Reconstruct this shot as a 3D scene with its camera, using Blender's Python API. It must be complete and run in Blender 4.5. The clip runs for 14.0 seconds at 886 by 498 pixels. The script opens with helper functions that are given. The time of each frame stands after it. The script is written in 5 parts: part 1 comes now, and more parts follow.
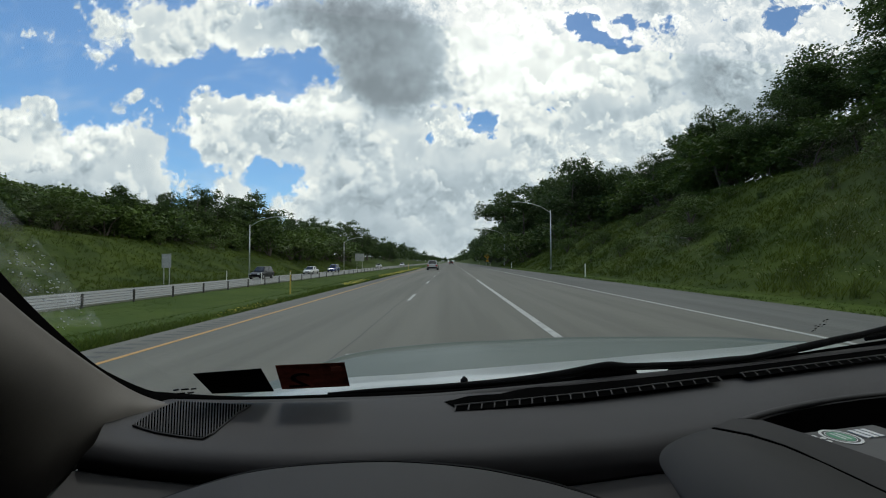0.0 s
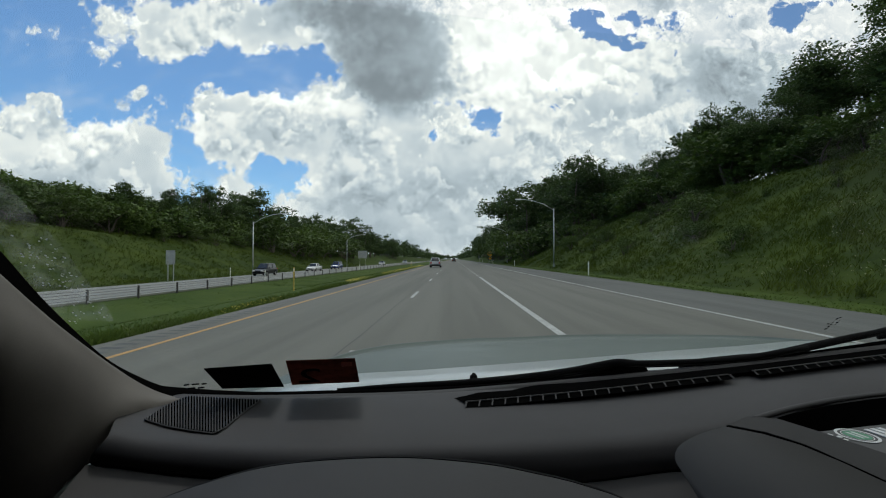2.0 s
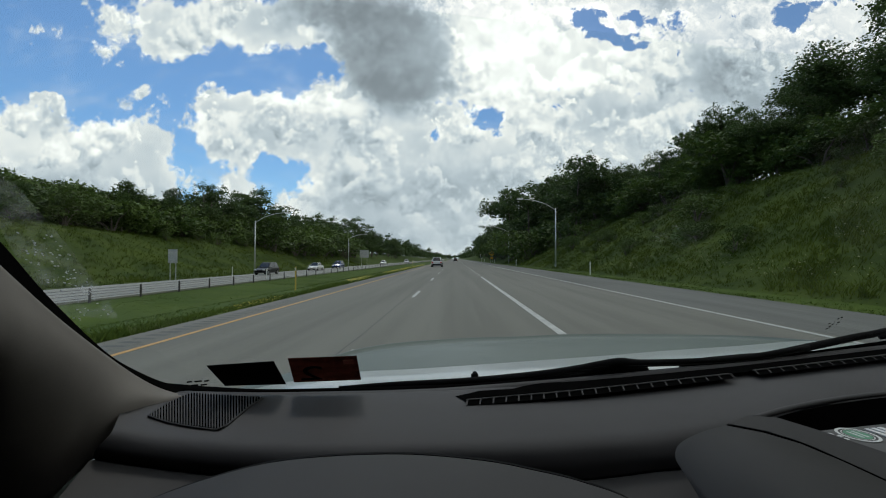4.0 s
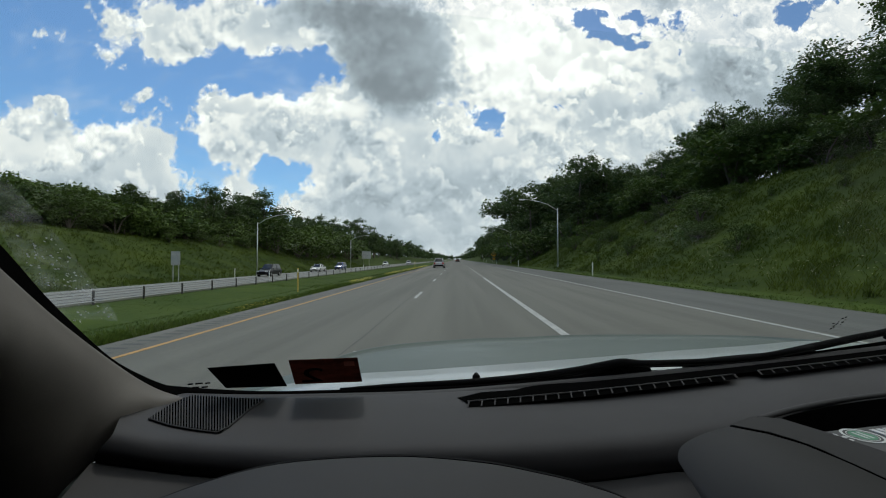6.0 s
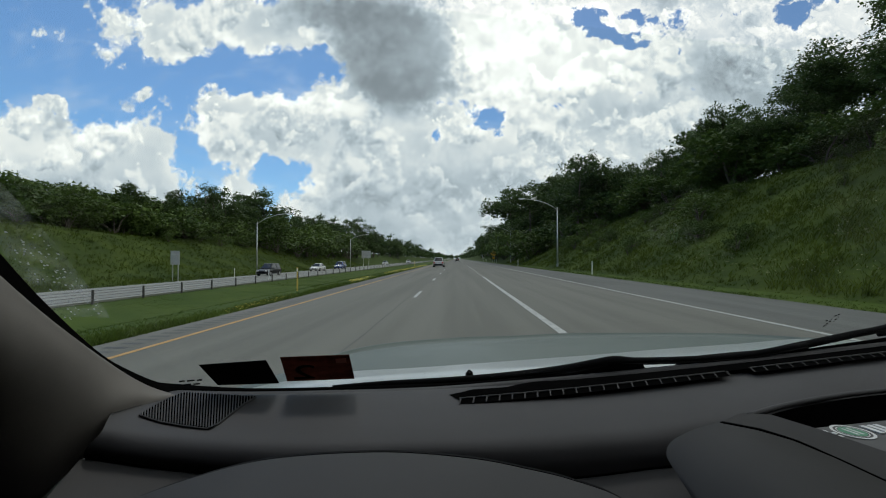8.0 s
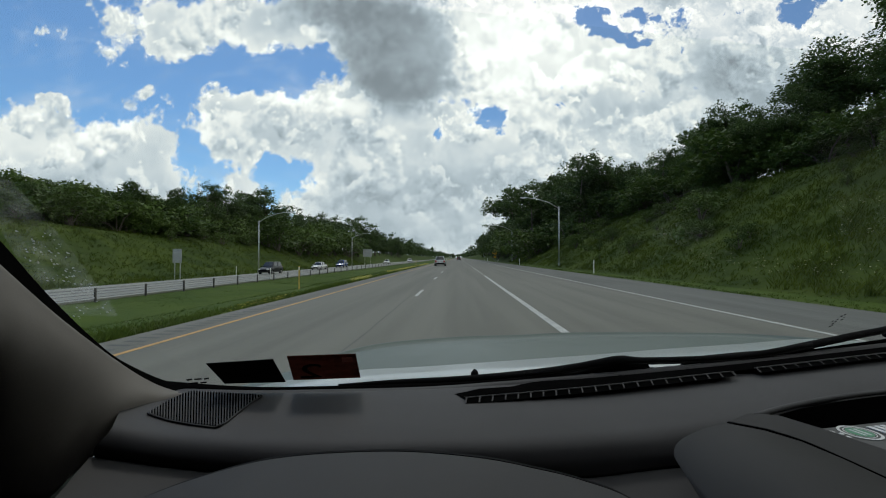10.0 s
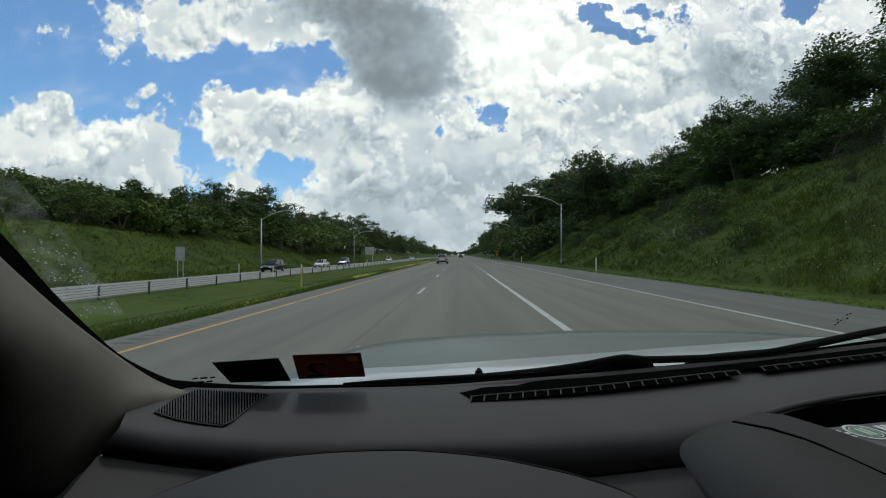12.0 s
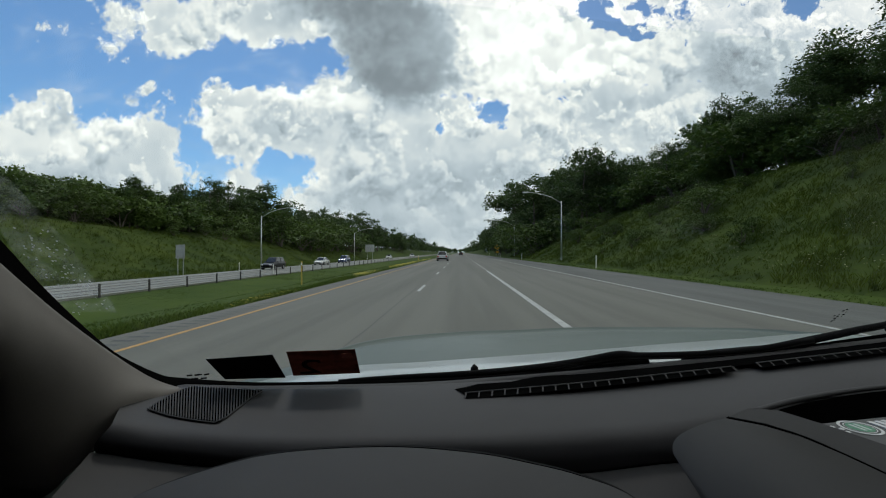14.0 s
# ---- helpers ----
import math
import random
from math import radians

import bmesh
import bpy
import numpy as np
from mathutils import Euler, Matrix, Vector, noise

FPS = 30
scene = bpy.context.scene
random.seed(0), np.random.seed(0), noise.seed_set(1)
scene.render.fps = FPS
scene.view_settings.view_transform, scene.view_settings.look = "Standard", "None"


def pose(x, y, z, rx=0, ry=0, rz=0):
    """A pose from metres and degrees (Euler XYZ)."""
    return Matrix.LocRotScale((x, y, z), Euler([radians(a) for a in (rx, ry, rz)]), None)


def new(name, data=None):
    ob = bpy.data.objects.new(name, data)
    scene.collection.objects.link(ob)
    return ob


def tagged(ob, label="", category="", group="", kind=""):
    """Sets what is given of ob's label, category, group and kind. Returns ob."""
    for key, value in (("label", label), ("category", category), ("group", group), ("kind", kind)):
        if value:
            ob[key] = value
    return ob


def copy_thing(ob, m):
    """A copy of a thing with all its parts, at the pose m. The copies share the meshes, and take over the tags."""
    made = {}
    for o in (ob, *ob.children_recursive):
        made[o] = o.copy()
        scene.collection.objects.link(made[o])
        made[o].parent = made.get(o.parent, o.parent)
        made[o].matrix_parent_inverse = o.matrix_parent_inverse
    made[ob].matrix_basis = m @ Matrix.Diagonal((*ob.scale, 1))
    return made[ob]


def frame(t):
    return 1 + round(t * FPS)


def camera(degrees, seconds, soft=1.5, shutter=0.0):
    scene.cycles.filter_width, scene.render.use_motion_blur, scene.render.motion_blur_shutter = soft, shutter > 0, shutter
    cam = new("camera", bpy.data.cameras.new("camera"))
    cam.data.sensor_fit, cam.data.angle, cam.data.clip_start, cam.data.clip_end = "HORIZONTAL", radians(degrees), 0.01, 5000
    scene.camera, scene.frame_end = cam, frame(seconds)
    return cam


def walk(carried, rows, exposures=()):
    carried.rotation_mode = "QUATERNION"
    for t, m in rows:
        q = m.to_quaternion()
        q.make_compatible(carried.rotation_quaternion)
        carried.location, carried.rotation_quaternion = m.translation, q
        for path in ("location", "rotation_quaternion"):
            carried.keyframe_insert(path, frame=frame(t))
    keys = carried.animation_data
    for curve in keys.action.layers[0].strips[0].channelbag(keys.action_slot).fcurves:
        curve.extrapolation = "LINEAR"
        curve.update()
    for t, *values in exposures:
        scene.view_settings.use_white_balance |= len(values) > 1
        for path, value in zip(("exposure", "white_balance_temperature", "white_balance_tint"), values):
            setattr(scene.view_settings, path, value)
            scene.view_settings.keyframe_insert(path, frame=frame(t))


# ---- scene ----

# A car parked in its lane on a divided highway, filmed from behind its windshield.
cam = camera(92.0, 14.0, soft=1.1)
walk(cam, [
    (0.0, pose(0.0115, -0.0040, 1.4573, 91.637, 0.130, 1.032)),
    (0.5, pose(0.0149, 0.0005, 1.4564, 91.425, -0.085, 1.257)),
    (1.0, pose(0.0002, -0.0007, 1.4557, 91.335, -0.087, 1.375)),
    (1.5, pose(0.0028, 0.0032, 1.4532, 91.301, -0.060, 1.387)),
    (2.0, pose(-0.0047, 0.0020, 1.4536, 91.299, -0.061, 1.405)),
    (2.5, pose(-0.0002, 0.0014, 1.4532, 91.189, -0.037, 1.505)),
    (3.0, pose(-0.0014, 0.0008, 1.4520, 91.187, -0.162, 1.545)),
    (5.5, pose(-0.0066, -0.0032, 1.4515, 91.355, -0.123, 1.745)),
    (6.0, pose(-0.0018, 0.0014, 1.4520, 91.360, 0.030, 1.893)),
    (6.5, pose(0.0, 0.0, 1.4500, 91.360, 0.0, 1.890)),
    (7.0, pose(-0.0019, -0.0013, 1.4515, 91.358, 0.085, 1.898)),
    (7.5, pose(0.0060, 0.0014, 1.4497, 91.271, -0.016, 1.889)),
    (8.0, pose(0.0139, 0.0014, 1.4477, 91.266, 0.065, 1.864)),
    (10.5, pose(-0.0050, -0.0004, 1.4505, 90.997, -0.073, 2.095)),
    (11.0, pose(-0.0146, -0.0019, 1.4535, 90.900, 0.000, 2.196)),
    (11.5, pose(-0.0102, -0.0018, 1.4514, 90.884, -0.049, 2.292)),
    (12.0, pose(-0.0008, -0.0001, 1.4522, 90.784, -0.009, 2.325)),
    (12.5, pose(0.0019, -0.0013, 1.4509, 90.767, -0.041, 2.319)),
    (13.0, pose(0.0153, -0.0002, 1.4493, 90.660, -0.171, 2.356)),
    (13.5, pose(0.0078, -0.0014, 1.4512, 90.562, -0.031, 2.368)),
    (14.0, pose(0.0105, 0.0028, 1.4501, 90.435, 0.078, 2.354)),
], exposures=[(0.0, 0.0, 6350, 5.0), (14.0, 0.0, 6350, 5.0)])

# ---------------------------------------------------------------- sky and sun
SUN_ELEVATION, SUN_AZIMUTH = 54.0, -24.0   # degrees; azimuth from straight ahead to the right


class Nodes:
    """Short forms for node trees."""

    def __init__(self, tree):
        self.tree = tree
        tree.nodes.clear()

    def add(self, kind, **values):
        n = self.tree.nodes.new(kind)
        for key, value in values.items():
            setattr(n, key, value)
        return n

    def link(self, a, b):
        self.tree.links.new(a, b)

    def put(self, socket, value):
        if isinstance(value, bpy.types.NodeSocket):
            self.link(value, socket)
        else:
            socket.default_value = value

    def math(self, op, a, b=0.0, c=0.0, clamp=False):
        n = self.add("ShaderNodeMath", operation=op, use_clamp=clamp)
        self.put(n.inputs[0], a), self.put(n.inputs[1], b), self.put(n.inputs[2], c)
        return n.outputs[0]

    def step(self, value, lo, hi, to_lo=0.0, to_hi=1.0):
        n = self.add("ShaderNodeMapRange", interpolation_type="SMOOTHSTEP")
        self.put(n.inputs[0], value)
        n.inputs[1].default_value, n.inputs[2].default_value = lo, hi
        n.inputs[3].default_value, n.inputs[4].default_value = to_lo, to_hi
        return n.outputs[0]

    def noise(self, vector, scale, detail=4.0, rough=0.55, distortion=0.0):
        n = self.add("ShaderNodeTexNoise")
        self.put(n.inputs["Vector"], vector)
        n.inputs["Scale"].default_value, n.inputs["Detail"].default_value = scale, detail
        n.inputs["Roughness"].default_value, n.inputs["Distortion"].default_value = rough, distortion
        return n.outputs[0]

    def mix(self, fac, a, b, blend="MIX"):
        n = self.add("ShaderNodeMix", data_type="RGBA", blend_type=blend)
        self.put(n.inputs[0], fac), self.put(n.inputs[6], a), self.put(n.inputs[7], b)
        return n.outputs[2]


def make_world():
    """Blue sky with cumulus: places are u (to the right) and v (up) on a plane one unit ahead."""
    world = bpy.data.worlds.new("sky")
    scene.world = world
    world.use_nodes = True
    g = Nodes(world.node_tree)
    way = g.add("ShaderNodeTexCoord").outputs["Generated"]
    sky = g.add("ShaderNodeTexSky", sky_type="NISHITA", sun_disc=False)
    sky.sun_elevation, sky.sun_rotation = radians(SUN_ELEVATION), radians(SUN_AZIMUTH)
    sky.air_density, sky.dust_density, sky.ozone_density = 1.0, 0.4, 3.0
    blue = g.add("ShaderNodeBackground")
    tint = g.mix(1.0, sky.outputs[0], (0.76, 0.98, 1.15, 1), "MULTIPLY")
    g.link(tint, blue.inputs[0])
    blue.inputs[1].default_value = 0.088

    sep = g.add("ShaderNodeSeparateXYZ")
    g.link(way, sep.inputs[0])
    x, y, z = sep.outputs
    ahead = g.step(y, 0.12, 0.3)
    depth = g.math("MAXIMUM", y, 0.15)
    u0, v0 = g.math("DIVIDE", x, depth), g.math("DIVIDE", z, depth)
    flat = g.add("ShaderNodeCombineXYZ")
    g.link(u0, flat.inputs[0]), g.link(v0, flat.inputs[1])
    plane = flat.outputs[0]

    def moved(dx, dy):
        m = g.add("ShaderNodeVectorMath", operation="ADD")
        g.link(plane, m.inputs[0])
        m.inputs[1].default_value = (dx, dy, 0)
        return m.outputs[0]

    def warp(scale, amount, shift):
        return g.math("MULTIPLY", g.math("SUBTRACT", g.noise(moved(shift, shift * 0.7), scale, 4.0, 0.55), 0.5), amount)

    u = g.math("ADD", u0, warp(7.0, 0.13, 3.1))
    v = g.math("ADD", v0, warp(7.0, 0.13, 8.7))

    def blob(cu, cv, ru, rv, pu, pv):
        a = g.math("DIVIDE", g.math("SUBTRACT", pu, cu), ru)
        b = g.math("DIVIDE", g.math("SUBTRACT", pv, cv), rv)
        d = g.math("ADD", g.math("MULTIPLY", a, a), g.math("MULTIPLY", b, b))
        return g.math("MULTIPLY", g.math("EXPONENT", g.math("MULTIPLY", d, -1.0)), ahead)

    def total(rows, start, pu, pv):
        s = start
        for cu, cv, ru, rv, amp in rows:
            s = g.math("MULTIPLY_ADD", blob(cu, cv, ru, rv, pu, pv), amp, s)
        return s

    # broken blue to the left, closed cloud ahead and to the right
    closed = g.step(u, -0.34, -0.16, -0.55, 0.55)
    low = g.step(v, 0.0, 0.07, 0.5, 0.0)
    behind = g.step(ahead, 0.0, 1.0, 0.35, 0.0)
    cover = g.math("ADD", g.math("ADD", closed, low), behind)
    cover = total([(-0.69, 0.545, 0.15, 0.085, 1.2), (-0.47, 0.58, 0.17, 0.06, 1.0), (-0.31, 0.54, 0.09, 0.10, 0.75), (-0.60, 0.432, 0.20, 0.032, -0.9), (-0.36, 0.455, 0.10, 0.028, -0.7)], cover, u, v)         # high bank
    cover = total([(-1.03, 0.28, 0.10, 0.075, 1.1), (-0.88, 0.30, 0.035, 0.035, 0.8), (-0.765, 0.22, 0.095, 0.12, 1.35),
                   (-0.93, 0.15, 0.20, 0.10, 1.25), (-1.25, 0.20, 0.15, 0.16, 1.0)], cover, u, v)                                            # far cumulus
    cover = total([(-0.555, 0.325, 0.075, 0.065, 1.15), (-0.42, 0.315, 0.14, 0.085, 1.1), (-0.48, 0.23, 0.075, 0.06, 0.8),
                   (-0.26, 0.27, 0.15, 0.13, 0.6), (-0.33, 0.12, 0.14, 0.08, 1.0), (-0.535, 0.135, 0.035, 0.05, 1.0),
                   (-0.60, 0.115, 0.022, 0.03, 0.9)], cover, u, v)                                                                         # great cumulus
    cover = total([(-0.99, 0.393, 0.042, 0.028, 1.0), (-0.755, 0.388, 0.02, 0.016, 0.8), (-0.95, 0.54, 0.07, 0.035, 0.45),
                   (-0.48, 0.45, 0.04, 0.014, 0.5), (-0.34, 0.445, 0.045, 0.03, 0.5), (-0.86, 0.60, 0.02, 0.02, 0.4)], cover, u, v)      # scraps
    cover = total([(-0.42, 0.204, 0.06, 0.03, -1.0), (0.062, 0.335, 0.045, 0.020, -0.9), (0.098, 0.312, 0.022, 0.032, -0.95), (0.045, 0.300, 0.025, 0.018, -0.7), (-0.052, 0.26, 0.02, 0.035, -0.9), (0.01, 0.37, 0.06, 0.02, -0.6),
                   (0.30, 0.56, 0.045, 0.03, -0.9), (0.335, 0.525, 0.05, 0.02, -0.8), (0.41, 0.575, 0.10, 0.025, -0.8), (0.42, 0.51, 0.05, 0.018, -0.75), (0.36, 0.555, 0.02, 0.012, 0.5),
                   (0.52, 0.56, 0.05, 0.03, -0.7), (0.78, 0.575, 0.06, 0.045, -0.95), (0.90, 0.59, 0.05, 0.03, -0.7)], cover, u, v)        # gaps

    def puffs(at, scale, detail, smooth=0.3, wobble=0.5):
        wob = g.add("ShaderNodeTexNoise")
        g.link(at, wob.inputs["Vector"])
        wob.inputs["Scale"].default_value, wob.inputs["Detail"].default_value = scale * 1.2, 3.0
        mixv = g.add("ShaderNodeVectorMath", operation="MULTIPLY_ADD")
        g.link(wob.outputs["Color"], mixv.inputs[0])
        mixv.inputs[1].default_value = (wobble / scale, wobble / scale, 0.0)
        g.link(at, mixv.inputs[2])
        n = g.add("ShaderNodeTexVoronoi", feature="SMOOTH_F1", voronoi_dimensions="2D", normalize=True)
        g.link(mixv.outputs[0], n.inputs["Vector"])
        n.inputs["Scale"].default_value, n.inputs["Detail"].default_value = scale, detail
        n.inputs["Roughness"].default_value, n.inputs["Smoothness"].default_value = 0.5, smooth
        return g.math("SUBTRACT", 0.7, n.outputs["Distance"])

    def billows(at):
        """Round heads on round heads, and fine fraying."""
        s = g.math("MULTIPLY_ADD", puffs(at, 11.0, 3.0), 1.25, g.math("MULTIPLY", puffs(at, 37.0, 2.0), 0.35))
        return g.math("MULTIPLY_ADD", g.math("SUBTRACT", g.noise(at, 10.0, 9.0, 0.62), 0.5), 1.25, s)

    heads = billows(plane)
    fray = g.math("MULTIPLY", g.math("SUBTRACT", g.noise(plane, 30.0, 8.0, 0.7, 0.4), 0.5), g.step(u0, -0.1, 0.2, 1.0, 2.2))
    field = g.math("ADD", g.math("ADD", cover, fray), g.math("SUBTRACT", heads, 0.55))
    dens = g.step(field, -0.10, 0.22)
    streak = g.add("ShaderNodeMapping")
    g.link(plane, streak.inputs[0])
    streak.inputs["Scale"].default_value = (2.2, 4.6, 1.0)
    veil = g.math("MULTIPLY", g.step(g.noise(streak.outputs[0], 2.0, 8.0, 0.62, 0.4), 0.46, 0.85), g.step(v, 0.06, 0.6, 0.5, 0.38))
    dens = g.math("MAXIMUM", dens, g.math("MAXIMUM", veil, g.step(u0, -0.1, 0.3, 0.0, 0.05)))

    # lit heads against their own shade; the sun stands high to the right
    def head(shift, scale, level):
        """One rank of heads: where it stands, and how its rims are lit."""
        def form(dx, dy):
            at = moved(shift + dx, shift * 0.6 + dy)
            return g.math("MULTIPLY_ADD", g.math("SUBTRACT", g.noise(at, scale * 1.6, 7.0, 0.63), 0.5), 1.45, puffs(at, scale, 3.0, 0.12, 0.6))
        f = form(0.0, 0.0)
        rim = g.math("MULTIPLY", g.math("SUBTRACT", f, form(0.05 / scale, 0.16 / scale)), 1.15)
        lit = g.math("MAXIMUM", g.math("MINIMUM", rim, 0.22), -0.24)
        return g.step(f, level, level + 0.07), lit

    shape_a, lit_a = head(4.1, 5.5, 0.36)
    shape_b, lit_b = head(7.9, 8.0, 0.42)
    bumps = g.math("MULTIPLY", g.math("SUBTRACT", g.noise(plane, 4.0, 4.0, 0.5), g.noise(moved(0.02, 0.06), 4.0, 4.0, 0.5)), 0.8)
    for shape, lit in ((shape_a, lit_a), (shape_b, lit_b)):
        m = g.add("ShaderNodeMix", data_type="FLOAT")
        g.link(shape, m.inputs[0]), g.link(bumps, m.inputs[2]), g.link(lit, m.inputs[3])
        bumps = m.outputs[0]
    su = g.math("MULTIPLY_ADD", g.math("SUBTRACT", u, u0), 0.6, u0)
    sv = g.math("MULTIPLY_ADD", g.math("SUBTRACT", v, v0), 0.6, v0)
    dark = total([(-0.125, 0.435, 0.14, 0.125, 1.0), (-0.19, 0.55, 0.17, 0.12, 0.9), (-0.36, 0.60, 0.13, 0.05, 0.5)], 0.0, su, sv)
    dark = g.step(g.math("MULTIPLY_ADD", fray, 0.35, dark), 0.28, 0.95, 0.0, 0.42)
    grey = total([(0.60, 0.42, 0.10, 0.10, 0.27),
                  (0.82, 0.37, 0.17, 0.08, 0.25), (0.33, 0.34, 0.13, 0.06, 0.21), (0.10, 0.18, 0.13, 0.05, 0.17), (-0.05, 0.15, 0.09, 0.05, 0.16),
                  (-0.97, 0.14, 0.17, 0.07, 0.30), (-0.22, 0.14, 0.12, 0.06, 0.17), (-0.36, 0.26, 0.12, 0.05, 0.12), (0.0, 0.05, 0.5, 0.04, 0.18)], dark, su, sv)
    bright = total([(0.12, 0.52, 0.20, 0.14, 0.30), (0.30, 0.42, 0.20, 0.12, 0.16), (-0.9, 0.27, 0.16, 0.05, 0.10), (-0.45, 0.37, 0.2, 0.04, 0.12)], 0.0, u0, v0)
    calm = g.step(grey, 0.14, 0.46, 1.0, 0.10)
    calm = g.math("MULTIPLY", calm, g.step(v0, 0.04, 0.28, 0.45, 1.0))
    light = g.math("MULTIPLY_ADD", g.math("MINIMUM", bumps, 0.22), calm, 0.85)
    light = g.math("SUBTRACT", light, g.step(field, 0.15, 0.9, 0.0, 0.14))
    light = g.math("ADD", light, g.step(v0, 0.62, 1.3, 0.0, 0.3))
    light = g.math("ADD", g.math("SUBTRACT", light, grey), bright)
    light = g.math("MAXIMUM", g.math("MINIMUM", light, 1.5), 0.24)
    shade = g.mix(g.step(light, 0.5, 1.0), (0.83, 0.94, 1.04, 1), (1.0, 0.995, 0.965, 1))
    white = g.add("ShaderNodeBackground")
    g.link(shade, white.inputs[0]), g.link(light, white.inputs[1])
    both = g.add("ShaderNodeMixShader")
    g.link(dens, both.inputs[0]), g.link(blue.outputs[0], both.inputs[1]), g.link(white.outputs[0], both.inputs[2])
    out = g.add("ShaderNodeOutputWorld")
    g.link(both.outputs[0], out.inputs[0])


make_world()
sun = new("sun", bpy.data.lights.new("sun", "SUN"))
sun.data.energy, sun.data.angle, sun.data.color = 0.75, radians(9), (1.0, 0.95, 0.87)
sun.rotation_euler = (radians(90 - SUN_ELEVATION), 0, radians(180 - SUN_AZIMUTH))


# ---------------------------------------------------------------- materials
def material(name, dark, light, rough=0.8, scale=4.0, fine=40.0, bump=0.0, metal=0.0, gloss=0.5, island=0.0, each=0.0,
             stretch=(1, 1, 1), coat=0.0, soft=0.0):
    """A surface between two colours, by a coarse and a fine noise; island and each vary it by loose piece and by object."""
    m = bpy.data.materials.new(name)
    m.use_nodes = True
    g = Nodes(m.node_tree)
    co = g.add("ShaderNodeTexCoord").outputs["Object"]
    mp = g.add("ShaderNodeMapping")
    g.link(co, mp.inputs[0])
    mp.inputs["Scale"].default_value = stretch
    a, b = g.noise(mp.outputs[0], scale, 5.0), g.noise(co, fine, 4.0, 0.65)
    f = g.math("ADD", g.math("MULTIPLY", g.step(a, 0.3, 0.7), 0.6), g.math("MULTIPLY", g.step(b, 0.25, 0.75), 0.4))
    if island:
        r = g.add("ShaderNodeNewGeometry").outputs["Random Per Island"]
        f = g.math("ADD", g.math("MULTIPLY", f, 1 - island), g.math("MULTIPLY", r, island))
    if each:
        r = g.add("ShaderNodeObjectInfo").outputs["Random"]
        f = g.math("ADD", g.math("MULTIPLY", f, 1 - each), g.math("MULTIPLY", r, each))
    s = g.add("ShaderNodeBsdfPrincipled")
    g.link(g.mix(f, (*dark, 1), (*light, 1)), s.inputs["Base Color"])
    g.put(s.inputs["Roughness"], g.math("MULTIPLY_ADD", b, 0.16, rough - 0.08, clamp=True))
    s.inputs["Metallic"].default_value, s.inputs["Specular IOR Level"].default_value = metal, gloss
    s.inputs["Coat Weight"].default_value, s.inputs["Coat Roughness"].default_value = coat, 0.08
    if bump:
        n = g.add("ShaderNodeBump")
        n.inputs["Strength"].default_value, n.inputs["Distance"].default_value = bump, 0.01
        g.link(b, n.inputs["Height"])
        g.link(n.outputs[0], s.inputs["Normal"])
    out = g.add("ShaderNodeOutputMaterial")
    if soft:
        t = g.add("ShaderNodeBsdfTranslucent")
        g.link(g.mix(f, (*dark, 1), (*light, 1)), t.inputs[0])
        w = g.add("ShaderNodeMixShader")
        w.inputs[0].default_value = soft
        g.link(s.outputs[0], w.inputs[1]), g.link(t.outputs[0], w.inputs[2]), g.link(w.outputs[0], out.inputs[0])
    else:
        g.link(s.outputs[0], out.inputs[0])
    return m


def glass_material(name, reflect=0.05, tint=(0.97, 0.99, 0.98), haze=0.0):
    """A thin pane: what is behind it shows through, and it mirrors a little."""
    m = bpy.data.materials.new(name)
    m.use_nodes = True
    g = Nodes(m.node_tree)
    clear, shine = g.add("ShaderNodeBsdfTransparent"), g.add("ShaderNodeBsdfGlossy")
    clear.inputs[0].default_value = (*tint, 1)
    shine.inputs["Roughness"].default_value = haze
    w, out = g.add("ShaderNodeMixShader"), g.add("ShaderNodeOutputMaterial")
    w.inputs[0].default_value = reflect
    g.link(clear.outputs[0], w.inputs[1]), g.link(shine.outputs[0], w.inputs[2]), g.link(w.outputs[0], out.inputs[0])
    return m


ASPHALT = material("worn pavement", (0.080, 0.080, 0.067), (0.146, 0.145, 0.123), 0.85, 1.1, 14, 0.3, stretch=(1, 0.03, 1))
# Paler than the near road: its low-angle sheen is painted into the colour.
OPPOSITE = material("pavement with grazing sheen in its colour", (0.155, 0.158, 0.145), (0.22, 0.224, 0.205), 0.8, 0.5, 25, 0.1, stretch=(1, 0.12, 1))
SHOULDER = material("shoulder asphalt", (0.066, 0.068, 0.062), (0.120, 0.123, 0.113), 0.88, 1.4, 12, 0.3, stretch=(1, 0.06, 1))
WHITE_LINE = material("white road paint", (0.24, 0.25, 0.24), (0.45, 0.46, 0.44), 0.7, 3, 30, 0.1)
YELLOW_LINE = material("yellow road paint", (0.34, 0.19, 0.05), (0.48, 0.28, 0.08), 0.7, 3, 30, 0.1)
TAR = material("tar seam", (0.036, 0.036, 0.035), (0.06, 0.06, 0.056), 0.7, 3, 30, 0.1)
LAWN_SOIL = material("mown lawn", (0.034, 0.062, 0.010), (0.066, 0.096, 0.016), 0.95, 0.3, 8.0, 0.5, gloss=0.1)
SOIL = material("grassy ground", (0.015, 0.032, 0.006), (0.058, 0.082, 0.012), 0.95, 0.25, 3.0, 0.5, gloss=0.1)
GRASS = material("grass blades", (0.042, 0.078, 0.012), (0.110, 0.150, 0.026), 0.8, 0.3, 6, 0, gloss=0.2, island=0.5, soft=0.3)
LAWN = material("mown median grass", (0.042, 0.076, 0.012), (0.088, 0.124, 0.020), 0.8, 0.4, 6, 0, gloss=0.2, island=0.5, soft=0.3)
